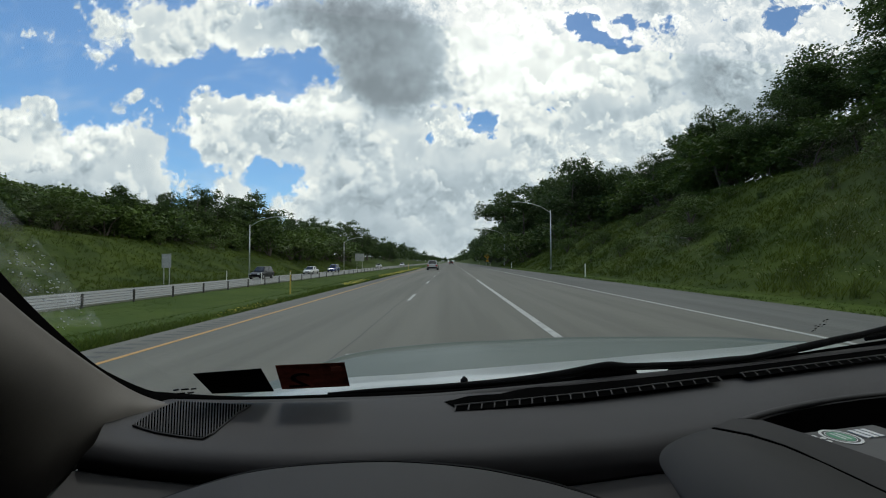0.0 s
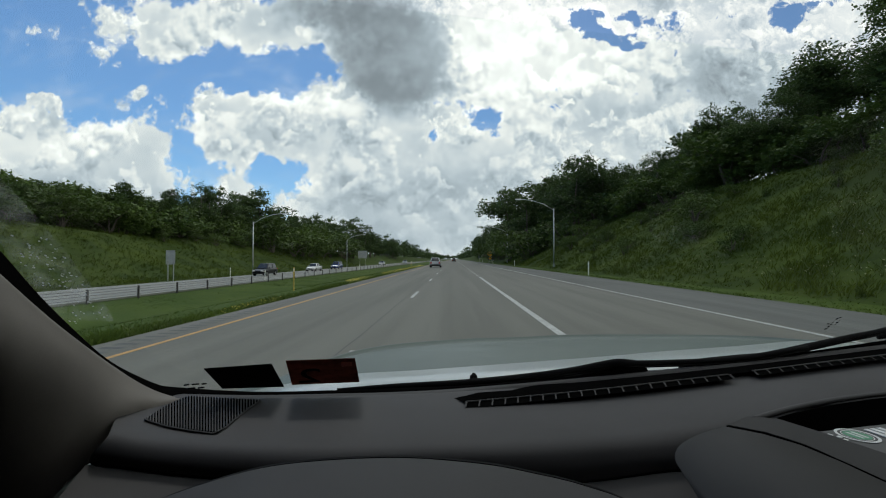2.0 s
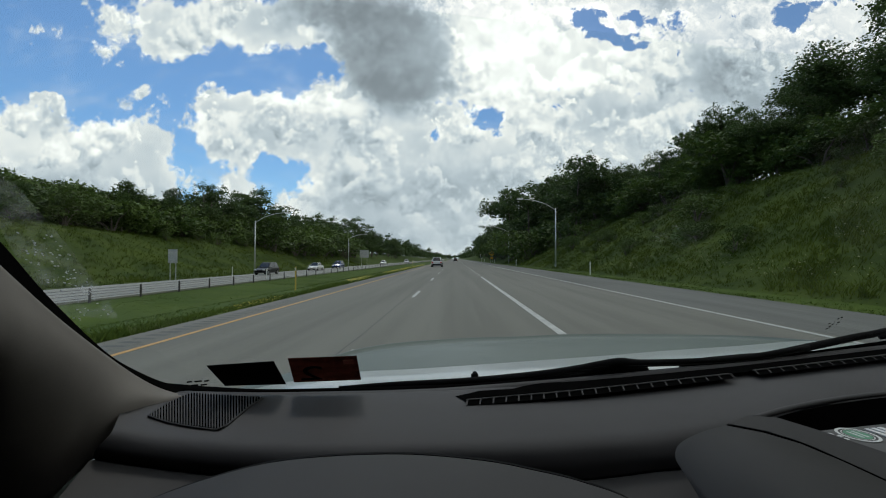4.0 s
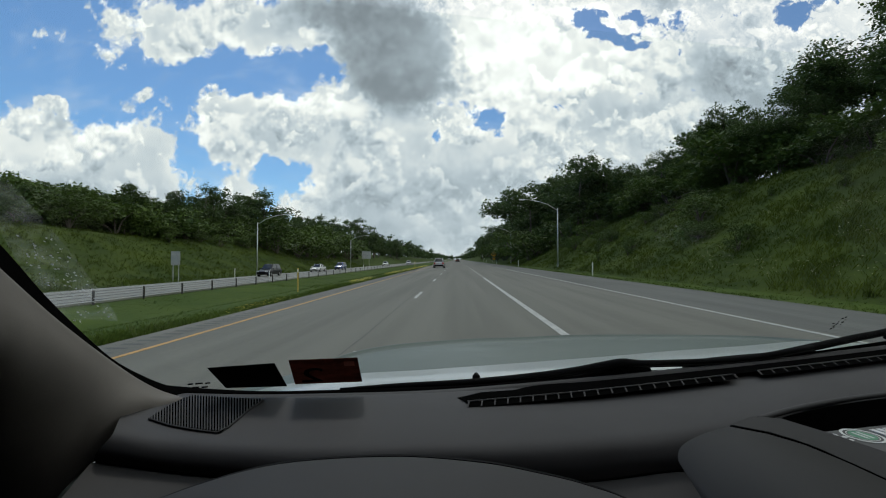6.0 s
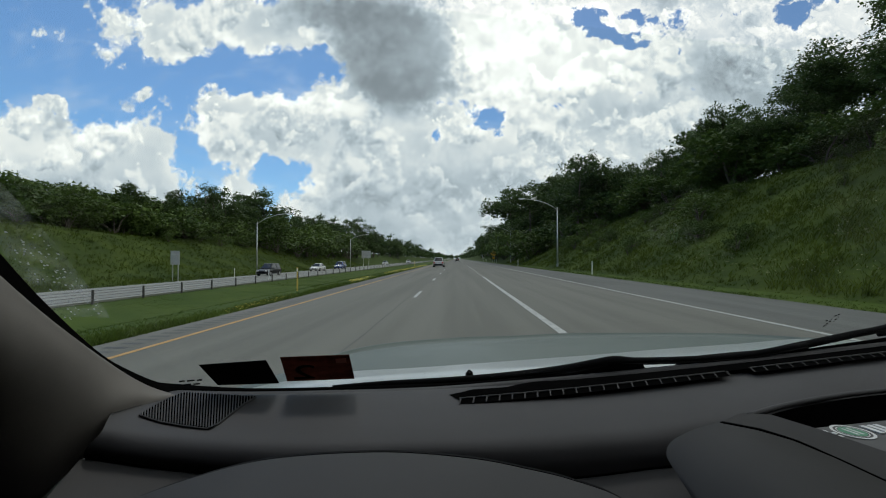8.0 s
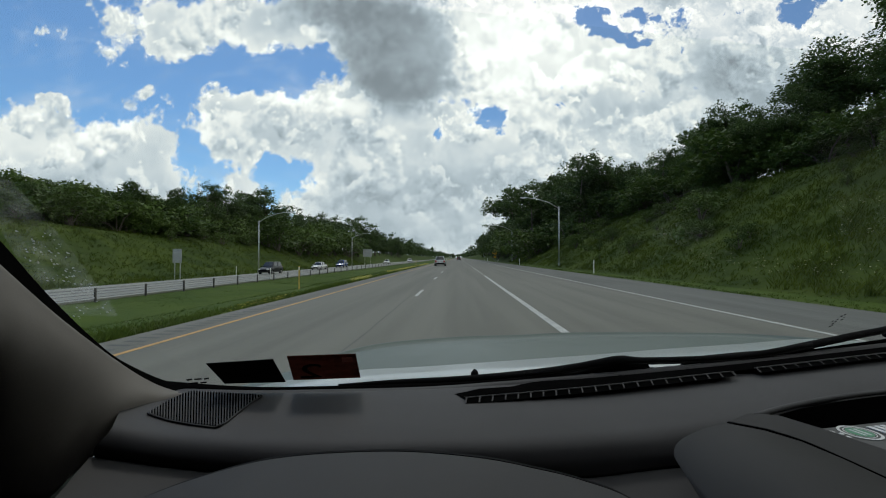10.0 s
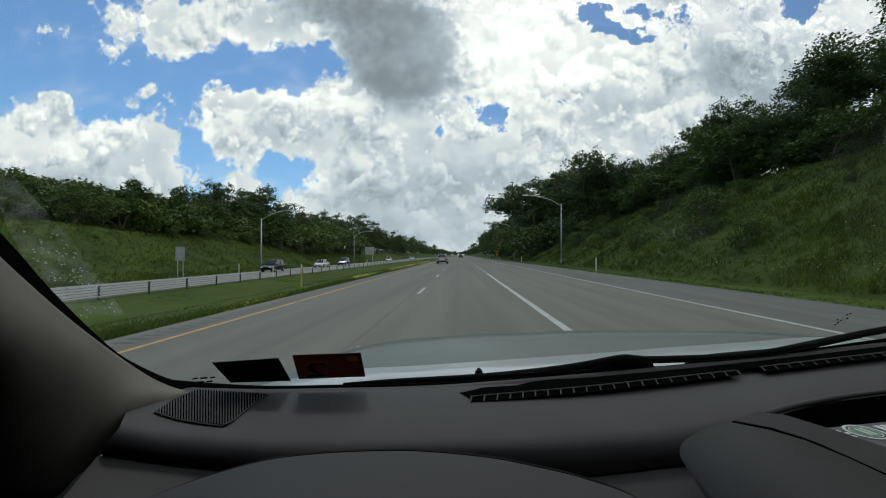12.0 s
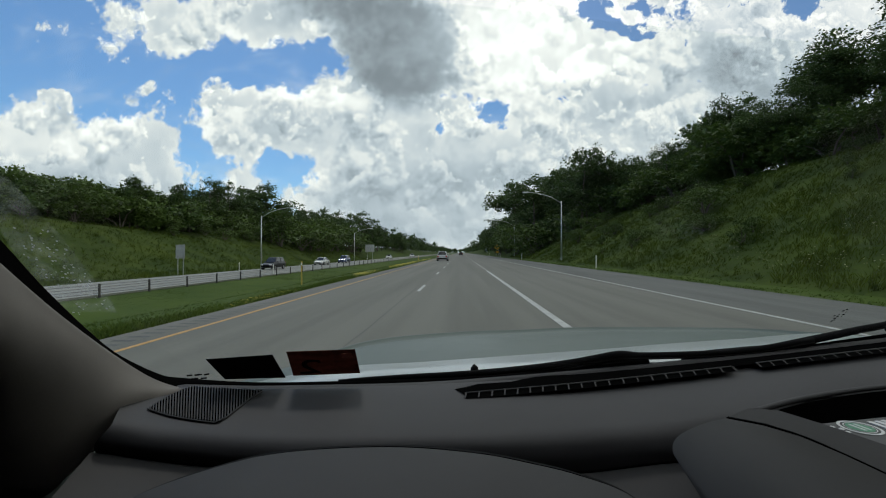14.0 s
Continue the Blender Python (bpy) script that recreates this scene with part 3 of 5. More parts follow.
# ---------------------------------------------------------------- trees and bushes
def leaf_cloud(rng, lobes, count, size, clump=14, plain=False):
    """Leaves in small clumps on the shells of several lobes, with gaps between the clumps; plain ones have three corners."""
    weights = np.array([a * b * c for _, (a, b, c) in lobes]) ** 0.67
    clumps = max(count // clump, 1)
    picks = rng.choice(len(lobes), clumps, p=weights / weights.sum())
    centres, ways, spans = [], [], []
    for i in picks:
        centre, radii = lobes[i]
        d = rng.normal(size=3)
        d /= np.linalg.norm(d)
        if d[2] < -0.5:
            d[2] *= -0.6
        r = rng.uniform(0.35, 1.05) ** 0.5 * (1 + 0.22 * noise.noise(tuple(d * 2.3 + i)))
        centres.append(np.array(centre) + d * np.array(radii) * r)
        ways.append(d)
        spans.append(0.17 * float(np.mean(radii)) + size * 0.9)
    c, d, q = (np.repeat(np.array(k), clump, axis=0) for k in (centres, ways, spans))
    n = len(c)
    p = c + rng.normal(size=(n, 3)) * q[:, None] * np.array([0.75, 0.75, 0.5])
    a = rng.normal(size=(n, 3)) * np.array([1, 1, 0.6]) + d * 0.4
    a /= np.linalg.norm(a, axis=1, keepdims=True)
    b = np.cross(a, rng.normal(size=(n, 3)) + np.array([0, 0, 0.8]))
    b /= np.linalg.norm(b, axis=1, keepdims=True) + 1e-9
    s = (size * rng.uniform(0.55, 1.3, n))[:, None]
    fold = np.cross(a, b) * s * 0.18
    if plain:
        verts = np.stack([p - a * s, p + a * s * 0.6 - b * s * 0.9, p + a * s * 0.9 + b * s * 0.7], 1).reshape(-1, 3)
        return verts.tolist(), [(k, k + 1, k + 2) for k in range(0, 3 * n, 3)]
    verts = np.stack([p - a * s, p - b * s * 0.68 + fold, p + a * s, p + b * s * 0.68 + fold], 1).reshape(-1, 3)
    faces = [f for k in range(0, 4 * n, 4) for f in ((k, k + 1, k + 2), (k, k + 2, k + 3))]
    return verts.tolist(), faces


def make_tree(seed, height, spread, leaves, size, bare=0.25, plain=False):
    """A broadleaf tree of the given height: tapered trunk, limbs and an open, lobed crown."""
    rng = np.random.default_rng(seed)
    t = thing("tree")
    lean = rng.normal(0, 0.04 * height, 2)
    spine = [(lean[0] * s * s, lean[1] * s * s, -0.4 + (height * 0.8 + 0.4) * s) for s in np.linspace(0, 1, 7)]
    r0 = 0.018 * height
    wood = [tube(spine, [r0 * (1 - 0.8 * s) for s in np.linspace(0, 1, 7)], 7)]
    lobes = [((lean[0], lean[1], height * 0.86), (spread * 0.42, spread * 0.42, height * 0.16))]
    for k in range(int(14 + rng.integers(0, 5))):
        s = bare + 0.1 + (0.8 - bare) * ((k * 0.618 + 0.11 * rng.random()) % 1.0)
        a = 2.399 * k + rng.uniform(-0.4, 0.4)
        dome = 0.35 + 0.75 * math.sin(math.pi * min(max((s - bare) / (1 - bare), 0.0), 1.0))
        reach = spread * rng.uniform(0.45, 0.95) * (dome if bare > 0.1 else 1.1 - 0.6 * s)
        base = np.array([lean[0] * s * s, lean[1] * s * s, height * 0.8 * s])
        tip = base + np.array([math.cos(a) * reach, math.sin(a) * reach, height * rng.uniform(0.06, 0.2)])
        mid = (base + tip) / 2 + np.array([0, 0, height * 0.03])
        wood.append(tube([base, mid, tip], [r0 * 0.42 * (1.1 - s), r0 * 0.28 * (1.1 - s), r0 * 0.08], 5, False))
        q = spread * rng.uniform(0.28, 0.46) * (1.15 - 0.35 * s)
        lobes.append((tuple(tip), (q, q, q * rng.uniform(0.6, 0.9))))
        lobes.append((tuple(base * 0.45 + tip * 0.55), (q * 0.8, q * 0.8, q * 0.8)))
    part("trunk", join(*wood), BARK, t, smooth=True)
    part("crown", leaf_cloud(rng, lobes, leaves, size, plain=plain), LEAF, t)
    return t


def make_bush(seed, height, spread, leaves, size, plain=False):
    rng = np.random.default_rng(seed)
    t = thing("bush")
    stems, lobes = [], []
    for k in range(6):
        a, r = 1.05 * k + rng.uniform(-0.3, 0.3), spread * rng.uniform(0.2, 0.6)
        tip = (math.cos(a) * r, math.sin(a) * r, height * rng.uniform(0.22, 0.68))
        stems.append(tube([(0, 0, -0.2), (tip[0] * 0.4, tip[1] * 0.4, tip[2] * 0.6), tip], [0.05, 0.035, 0.015], 5, False))
        q = spread * rng.uniform(0.3, 0.5)
        lobes.append((tip, (q, q, height * rng.uniform(0.25, 0.4))))
    part("stems", join(*stems), BARK, t)
    part("foliage", leaf_cloud(rng, lobes, leaves, size, plain=plain), BUSH_LEAF, t)
    return t


def make_fir(seed, height):
    rng = np.random.default_rng(seed)
    t = thing("conifer")
    part("trunk", tube([(0, 0, -0.4), (0, 0, height * 0.5), (0, 0, height)], [0.16, 0.1, 0.02], 7), BARK, t, smooth=True)
    verts, faces = [], []
    for s in np.linspace(0.10, 0.99, 44):
        for k in range(9):
            a, reach = rng.uniform(0, 6.283), (1 - s) ** 0.9 * height * 0.20 * rng.uniform(0.55, 1.1) + 0.12
            z = height * s
            for q in np.linspace(0.2, 1, 8):
                p = np.array([math.cos(a) * reach * q, math.sin(a) * reach * q, z - reach * 0.3 * q * q])
                w, n = 0.09 + 0.10 * (1 - q), len(verts)
                e = np.array([math.cos(a), math.sin(a), -0.25]) * 0.14
                side = np.array([-math.sin(a), math.cos(a), rng.uniform(-0.6, 0.6)]) * w
                verts += [p - e, p - side, p + e, p + side]
                faces += [(n, n + 1, n + 2), (n, n + 2, n + 3)]
    part("needles", (verts, faces), LEAF, t)
    return t


TREE_KINDS = [(11, 12.0, 4.0, 4000, 0.205, 0.05), (12, 12.0, 4.4, 4000, 0.20, 0.25), (13, 12.0, 4.8, 4400, 0.21, 0.0),
              (14, 12.0, 5.0, 4200, 0.20, 0.2), (15, 12.0, 4.4, 4200, 0.21, 0.0), (16, 12.0, 3.2, 3500, 0.20, 0.08)]
NEAR_KINDS = [(21, 12.0, 4.2, 13000, 0.12, 0.05), (22, 12.0, 4.6, 12500, 0.12, 0.28), (23, 12.0, 4.7, 13500, 0.125, 0.0), (24, 12.0, 5.0, 13000, 0.115, 0.22)]
FAR_BUSH_KINDS = [(41, 2.2, 1.7, 840, 0.11), (42, 2.0, 2.2, 920, 0.11), (43, 2.6, 1.5, 800, 0.105)]
BUSH_KINDS = [(31, 2.2, 1.7, 1300, 0.085), (32, 2.0, 2.2, 1500, 0.085), (33, 2.6, 1.5, 1200, 0.08)]


def scatter_woods():
    rng = np.random.default_rng(77)
    protos = [make_tree(*k, plain=True) for k in TREE_KINDS]
    close = [make_tree(*k) for k in NEAR_KINDS]
    bushes = [make_bush(*k) for k in BUSH_KINDS]
    far_bushes = [make_bush(*k, plain=True) for k in FAR_BUSH_KINDS]
    used = set()

    def stand(kinds, x, y, tall, natural, label, category, group):
        i = int(rng.integers(0, len(kinds)))
        s = tall / natural
        m = Matrix.Translation((x, y, land(x, y))) @ Matrix.Rotation(rng.uniform(0, 6.283), 4, "Z") @ Matrix.Diagonal((s * rng.uniform(0.9, 1.25), s * rng.uniform(0.9, 1.25), s, 1))
        ob = kinds[i]
        if ob in used:
            ob = copy_thing(ob, m)
        else:
            used.add(ob)
            ob.matrix_basis = m
        tagged(ob, label, category, group)

    def row(x0, x1, y0, y1, count, lo, hi, label, group, kinds=protos):
        for y in np.linspace(y0, y1, count):
            stand(kinds, rng.uniform(x0, x1), y + rng.uniform(-2.5, 2.5), rng.uniform(lo, hi), 12.0, label, "tree", group)

    def shrubs(x0, x1, y0, y1, count, lo, hi, label, group):
        for _ in range(count):
            x, y = rng.uniform(x0, x1), rng.uniform(y0, y1)
            stand(bushes if 0 < x and y < 75 else far_bushes, x, y, rng.uniform(lo, hi), 2.3, label, "bush", group)

    right = "leafy dark green broadleaf tree on the grassy bank"
    row(32, 37, 20, 80, 15, 6.0, 14.0, right, "trees on the high bank", close)
    row(31, 36, 82, 100, 6, 9.0, 13.5, right, "trees on the high bank")
    row(38, 46, 16, 60, 9, 8.0, 12.5, right, "trees on the high bank", close)
    row(38, 46, 64, 110, 9, 10.5, 14.5, right, "trees on the high bank")
    row(22, 30, 88, 130, 11, 12.0, 17.0, "tall dark green tree at the foot of the bank", "trees on the high bank")
    row(17, 26, 112, 330, 30, 12.0, 17.0, "tall dark green tree close to the highway", "roadside trees ahead")
    row(27, 40, 110, 330, 24, 13.0, 17.0, "tall dark green tree close to the highway", "roadside trees ahead")
    left = "leafy dark green broadleaf tree beyond the opposite lanes"
    row(-62, -53, 64, 112, 17, 3.5, 9.5, left, "trees beyond the opposite lanes")
    row(-58, -50, 108, 180, 15, 8.0, 12.5, left, "trees beyond the opposite lanes")
    row(-70, -58, 105, 200, 12, 7.5, 10.5, left, "trees beyond the opposite lanes")
    row(-58, -40, 180, 340, 26, 10.0, 15.0, left, "trees beyond the opposite lanes")
    row(-56, -50, 42, 62, 7, 4.5, 7.0, "small open tree on the crest of the far bank", "trees beyond the opposite lanes")
    for x, y, tall in ((-56, 62, 8.5), (-53, 79, 11.0), (-52, 106, 12.5), (-50, 133, 12.0)):
        stand(close, x, y, tall, 12.0, "tall round-crowned green tree standing above its neighbours", "tree", "trees beyond the opposite lanes")
    shrubs(30.5, 36, 16, 100, 44, 2.0, 4.5, "dense green bush below the trees", "bushes on the high bank")
    shrubs(31.5, 36, 22, 78, 34, 1.8, 3.4, "dense green bush below the trees", "bushes on the high bank")
    shrubs(15, 30, 18, 105, 48, 0.6, 1.9, "low bright green bush among bank weeds", "bushes on the high bank")
    shrubs(15, 21, 95, 220, 22, 2.5, 5.0, "dense green bush below the trees", "bushes on the high bank")
    shrubs(-50, -40, 95, 190, 34, 2.5, 5.5, "dense green bush at the foot of trees", "bushes beyond the opposite lanes")
    shrubs(-72, -60, 55, 125, 36, 2.5, 4.0, "dense green bush at the foot of trees", "bushes beyond the opposite lanes")
    shrubs(-62, -52, 62, 120, 40, 2.5, 4.5, "dense green bush at the foot of trees", "bushes beyond the opposite lanes")
    shrubs(-54, -42, 40, 95, 14, 0.8, 2.2, "low green bush on the far bank", "bushes beyond the opposite lanes")
    shrubs(-55, -49, 52, 118, 70, 1.8, 3.4, "dense green bush at the foot of trees", "bushes beyond the opposite lanes")
    shrubs(22, 33, 80, 130, 30, 2.0, 4.0, "dense green bush below the trees", "bushes on the high bank")
    fir = make_fir(51, 10.0)
    fir.matrix_basis = Matrix.Translation((35, 57, land(35, 57)))
    tagged(fir, "dark pointed conifer among broadleaf trees on the bank", "conifer", "trees on the high bank")

    second = make_fir(52, 12.0)
    second.matrix_basis = Matrix.Translation((36, 64, land(36, 64)))
    tagged(second, "dark pointed conifer among broadleaf trees on the bank", "conifer", "trees on the high bank")
    bare = make_tree(61, 11.0, 3.2, 40, 0.2, 0.2)
    bare.matrix_basis = Matrix.Translation((-53, 92, land(-53, 92)))
    tagged(bare, "nearly leafless dead tree among green trees", "tree", "trees beyond the opposite lanes")

    # woods too far off to count
    verts, faces = [], []
    for k in range(420):
        y = 330 + 1500 * (k / 420) ** 1.6 + rng.uniform(-8, 8)
        side = 1 if k % 2 else -1
        x = rng.uniform(17, 60) if side > 0 else rng.uniform(-75, -40)
        h = rng.uniform(10, 17)
        z = land(x, y)
        lobes = [((x + rng.normal(0, 1.8), y + rng.normal(0, 1.8), z + h * q), (3.4, 3.4, h * 0.2)) for q in (0.25, 0.45, 0.6, 0.8)]
        v, f = leaf_cloud(rng, lobes, 150, 0.9, plain=True)
        n = len(verts)
        verts += v
        faces += [tuple(i + n for i in q) for q in f]
    for k in range(260):
        x, y = -1300 + 10 * k + rng.uniform(-5, 5), 2300 + rng.uniform(-60, 60)
        z = land(x, y)
        lobes = [((x, y, z + 8), (13, 6, rng.uniform(8, 17)))]
        v, f = leaf_cloud(rng, lobes, 45, 4.5)
        n = len(verts)
        verts += v
        faces += [tuple(i + n for i in q) for q in f]
    ob = new("distant_woods", mesh_of("distant_woods", verts, faces, LEAF))
    tagged(ob, "distant dark green woods lining the highway to the horizon", "woods", kind="stuff")


scatter_woods()


# ---------------------------------------------------------------- roadside furniture
def make_guardrail(y0, y1):
    t = thing("cable_barrier", pose(-20, y0, land(-20, y0)), "long steel cable barrier on slim posts in the median", "barrier")
    for z in (0.28, 0.45, 0.60, 0.74):
        part("cable", tube([(0, 0, z), (0, (y1 - y0) / 2, z), (0, y1 - y0, z)], [0.016] * 3, 6), CABLE, t)
    post = box(-0.05, 0.05, -0.04, 0.04, -0.15, 0.80, 0.008)
    me = bpy.data.meshes.new("post")
    post.to_mesh(me)
    post.free()
    me.materials.append(POST)
    for y in np.arange(0.5, y1 - y0, 3.81):
        part("post", me, POST, t, at=pose(0, y, 0))


make_guardrail(11.0, 420.0)


def make_lamp(x, y, reach, label):
    t = thing("street_lamp", pose(x, y, land(x, y)), label, "street lamp", "highway lamps")
    part("base", tube([(0, 0, -0.2), (0, 0, 0.35)], [0.16, 0.15], 12), ZINC, t)
    part("pole", tube([(0, 0, 0.3), (0, 0, 4), (0, 0, 8.2)], [0.11, 0.09, 0.065], 12), ALU, t, smooth=True)
    s = 1 if reach > 0 else -1
    pts = [(0, 0, 7.9), (reach * 0.3, 0, 8.75), (reach * 0.65, 0, 9.25), (reach * 0.9, 0, 9.4), (reach, 0, 9.42)]
    part("arm", tube(pts, [0.05, 0.045, 0.04, 0.035, 0.03], 8), ALU, t, smooth=True)
    head = part("lamp_head", box(-0.42, 0.42, -0.16, 0.16, -0.06, 0.08, 0.05), ALU, t, at=pose(reach + 0.35 * s, 0, 9.42))
    part("lens", box(-0.26, 0.26, -0.12, 0.12, -0.09, -0.058, 0.01), LAMP_CLEAR, head)


make_lamp(14.0, 60.0, -4.6, "tall curved-arm aluminium street lamp beside the shoulder")
make_lamp(14.0, 112.0, -4.6, "tall curved-arm aluminium street lamp beside the shoulder")
make_lamp(-30.8, 65.0, 4.6, "tall curved-arm aluminium street lamp by the opposite lanes")
make_lamp(-30.8, 123.0, 4.6, "tall curved-arm aluminium street lamp by the opposite lanes")


def make_marker(x, y, h=1.25):
    t = thing("delineator_post", pose(x, y, land(x, y)), "slim white plastic delineator post in roadside grass", "marker post", "delineator posts")
    part("blade", box(-0.05, 0.05, -0.012, 0.012, -0.2, h, 0.006), PLASTIC_WHITE, t)
    part("reflector", box(-0.035, 0.035, -0.018, -0.012, h - 0.2, h - 0.06, 0.001), SIGN_WHITE, t)


def make_median_post(x, y):
    t = thing("delineator_post", pose(x, y, land(x, y)), "slim yellow plastic delineator post in the median grass", "marker post", "delineator posts")
    part("blade", box(-0.035, 0.035, -0.012, 0.012, -0.2, 1.2, 0.006), PLASTIC_YELLOW, t)
    part("reflector", box(-0.026, 0.026, -0.018, -0.012, 1.0, 1.14, 0.001), SIGN_WHITE, t)


make_median_post(-8.2, 21.8)
make_median_post(-8.2, 83.0)
for x, y in ((12.5, 40), (12.5, 88), (12.5, 136), (12.5, 184), (-20.9, 47), (-20.9, 95), (-30.6, 58)):
    make_marker(x, y)


def make_back_sign(x, y, wide, tall, top):
    t = thing("road_sign", pose(x, y, land(x, y)), "bare grey back of a road sign on two posts", "road sign", "signs for the opposite lanes")
    for s in (-0.3, 0.3):
        part("post", box(s * wide - 0.04, s * wide + 0.04, -0.04, 0.04, -0.3, top, 0.006), ZINC, t)
    part("panel", box(-wide / 2, wide / 2, -0.075, -0.045, top - tall, top, 0.008), SIGN_BACK, t)
    for k in (0.25, 0.75):
        part("stiffener", box(-wide * 0.45, wide * 0.45, -0.1, -0.078, top - tall * k - 0.03, top - tall * k + 0.03), ZINC, t)


make_back_sign(-31.4, 46.8, 1.05, 1.55, 3.4)
make_back_sign(-32.0, 150.0, 3.2, 2.6, 5.2)


def make_diamond_sign(x, y):
    t = thing("warning_sign", pose(x, y, land(x, y)), "amber diamond warning sign with small plaque below", "road sign")
    for s in (-0.35, 0.35):
        part("post", box(s - 0.04, s + 0.04, -0.03, 0.03, -0.3, 3.3, 0.006), ZINC, t)
    part("panel", box(-0.75, 0.75, -0.07, -0.045, -0.75, 0.75, 0.02), SIGN_YELLOW, t, at=pose(0, 0, 3.2) @ Matrix.Rotation(radians(45), 4, "Y"))
    bars = join(*[([(cx - w, -0.075, cz - h), (cx + w, -0.075, cz - h), (cx + w + s, -0.075, cz + h), (cx - w + s, -0.075, cz + h)], [(0, 1, 2, 3)])
                  for cx, cz, w, h, s in ((-0.18, 0.12, 0.07, 0.28, 0.22), (0.12, -0.15, 0.07, 0.28, 0.22))])
    slab(part("symbol", bars, BLACK, t, "black slanted symbol", at=pose(0, 0, 3.2)), 0.004)
    part("plaque", box(-0.45, 0.45, -0.07, -0.045, 1.3, 1.95, 0.01), SIGN_YELLOW, t)


make_diamond_sign(12.8, 150.0)
speed = thing("road_sign", pose(12.6, 205.0, land(12.6, 205.0)), "white rectangular road sign on a steel post", "road sign")
part("post", box(-0.04, 0.04, -0.03, 0.03, -0.3, 3.2, 0.005), ZINC, speed)
part("panel", box(-0.6, 0.6, -0.06, -0.035, 1.7, 3.3, 0.02), SIGN_WHITE, speed)
for z in (2.25, 2.7):
    part("writing", box(-0.35, 0.35, -0.066, -0.061, z - 0.12, z + 0.12), BLACK, speed, "plain dark bar of writing")


# ---------------------------------------------------------------- other vehicles
def body_rings(rows):
    """A closed car body over cross sections: y, half width, sill, shoulder, shoulder half width."""
    verts, faces = [], []
    for y, w, z0, z1, wt in rows:
        zm = z0 + 0.55 * (z1 - z0)
        half = [(w * 0.92, z0), (w, z0 + 0.08), (w * 1.01, zm), (wt, z1 - 0.05), (wt * 0.9, z1)]
        verts += [(x, y, z) for x, z in half] + [(-x, y, z) for x, z in half[::-1]]
    n = 10
    for i in range(len(rows) - 1):
        for k in range(n):
            j = (k + 1) % n
            faces.append((i * n + k, i * n + j, (i + 1) * n + j, (i + 1) * n + k))
    faces += [tuple(range(n))[::-1], tuple((len(rows) - 1) * n + k for k in range(n))]
    return verts, faces


def make_vehicle(m, paint, tall, long, suv, label):
    """A car with its front towards +y."""
    t = thing("car", m, label, "car", "cars on the highway")
    h, l, w = tall, long / 2, 0.91
    belt = h * (0.60 if suv else 0.62)
    rows = [(-l, w * 0.86, 0.42, belt * 0.93, w * 0.80), (-l + 0.12, w * 0.97, 0.30, belt, w * 0.88), (-l * 0.5, w, 0.24, belt, w * 0.93),
            (l * 0.2, w, 0.24, belt * 0.98, w * 0.93), (l * 0.45, w, 0.24, belt * 0.93, w * 0.9), (l - 0.25, w * 0.95, 0.27, belt * 0.80, w * 0.84), (l, w * 0.78, 0.36, belt * 0.66, w * 0.7)]
    rounded(part("body", body_rings(rows), paint, t, smooth=True), 0.05)
    back = -l * (0.93 if suv else 0.72)
    roof0, roof1 = (-l * 0.80 if suv else -l * 0.40), l * 0.10
    front = l * 0.46
    cab = [(x * s, y, z) for y, z, x in ((back, belt - 0.02, w * 0.86), (roof0, h, w * 0.66), (roof1, h, w * 0.66), (front, belt * 0.95, w * 0.86)) for s in (1, -1)]
    rounded(part("roof", (cab, [(0, 2, 3, 1), (2, 4, 5, 3), (4, 6, 7, 5), (0, 6, 4, 2), (1, 3, 5, 7), (0, 1, 7, 6)]), paint, t, smooth=True), 0.07)

    def pane(name, a, b, c, d, out):
        q = [Vector(v) for v in (a, b, c, d)]
        mid = sum(q, Vector()) / 4
        q = [mid + (v - mid) * 0.86 + Vector(out) * 0.012 for v in q]
        slab(part(name, (q, [(0, 1, 2, 3)]), CAR_GLASS, t), 0.008, 0.0)

    pane("rear_window", cab[0], cab[1], cab[3], cab[2], (0, -0.8, 0.5))
    pane("windshield", cab[6], cab[4], cab[5], cab[7], (0, 0.6, 0.7))
    for s, k in ((1, 0), (-1, 1)):
        a, b, c, d = (Vector(cab[i + k]) for i in (0, 2, 4, 6))
        for f0, f1 in ((0.0, 0.47), (0.5, 1.0)):
            pane("side_window", a.lerp(d, f0), b.lerp(c, f0), b.lerp(c, f1), a.lerp(d, f1), (s, 0, 0.25))
    for s in (-1, 1):
        for y in (-l * 0.60, l * 0.62):
            wheel = part("wheel", tube([(s * (w - 0.2), 0, 0), (s * (w + 0.012), 0, 0)], [0.34, 0.34], 20), RUBBER, t, at=pose(0, y, 0.34))
            part("rim", tube([(s * (w + 0.004), 0, 0), (s * (w + 0.022), 0, 0)], [0.22, 0.20], 14), RIM, wheel)
        part("headlight", box(-0.17, 0.17, -0.05, 0.09, -0.07, 0.07, 0.02), LAMP_CLEAR, t, at=pose(s * w * 0.66, l - 0.07, belt * 0.68))
        part("tail_light", box(-0.13, 0.13, -0.06, 0.05, -0.14, 0.14, 0.02), LAMP_RED, t, at=pose(s * w * 0.74, -l + 0.02, belt * 0.80))
        part("mirror", box(-0.09, 0.09, -0.05, 0.05, -0.07, 0.07, 0.02), paint, t, at=pose(s * (w + 0.06), front * 0.72, belt + 0.05))
    part("bumper", box(-w * 0.84, w * 0.84, -l - 0.05, -l + 0.1, 0.32, 0.52, 0.03), BLACK if suv else paint, t)
    part("grille", box(-w * 0.45, w * 0.45, l - 0.1, l + 0.02, 0.42, belt * 0.60, 0.02), BLACK, t)
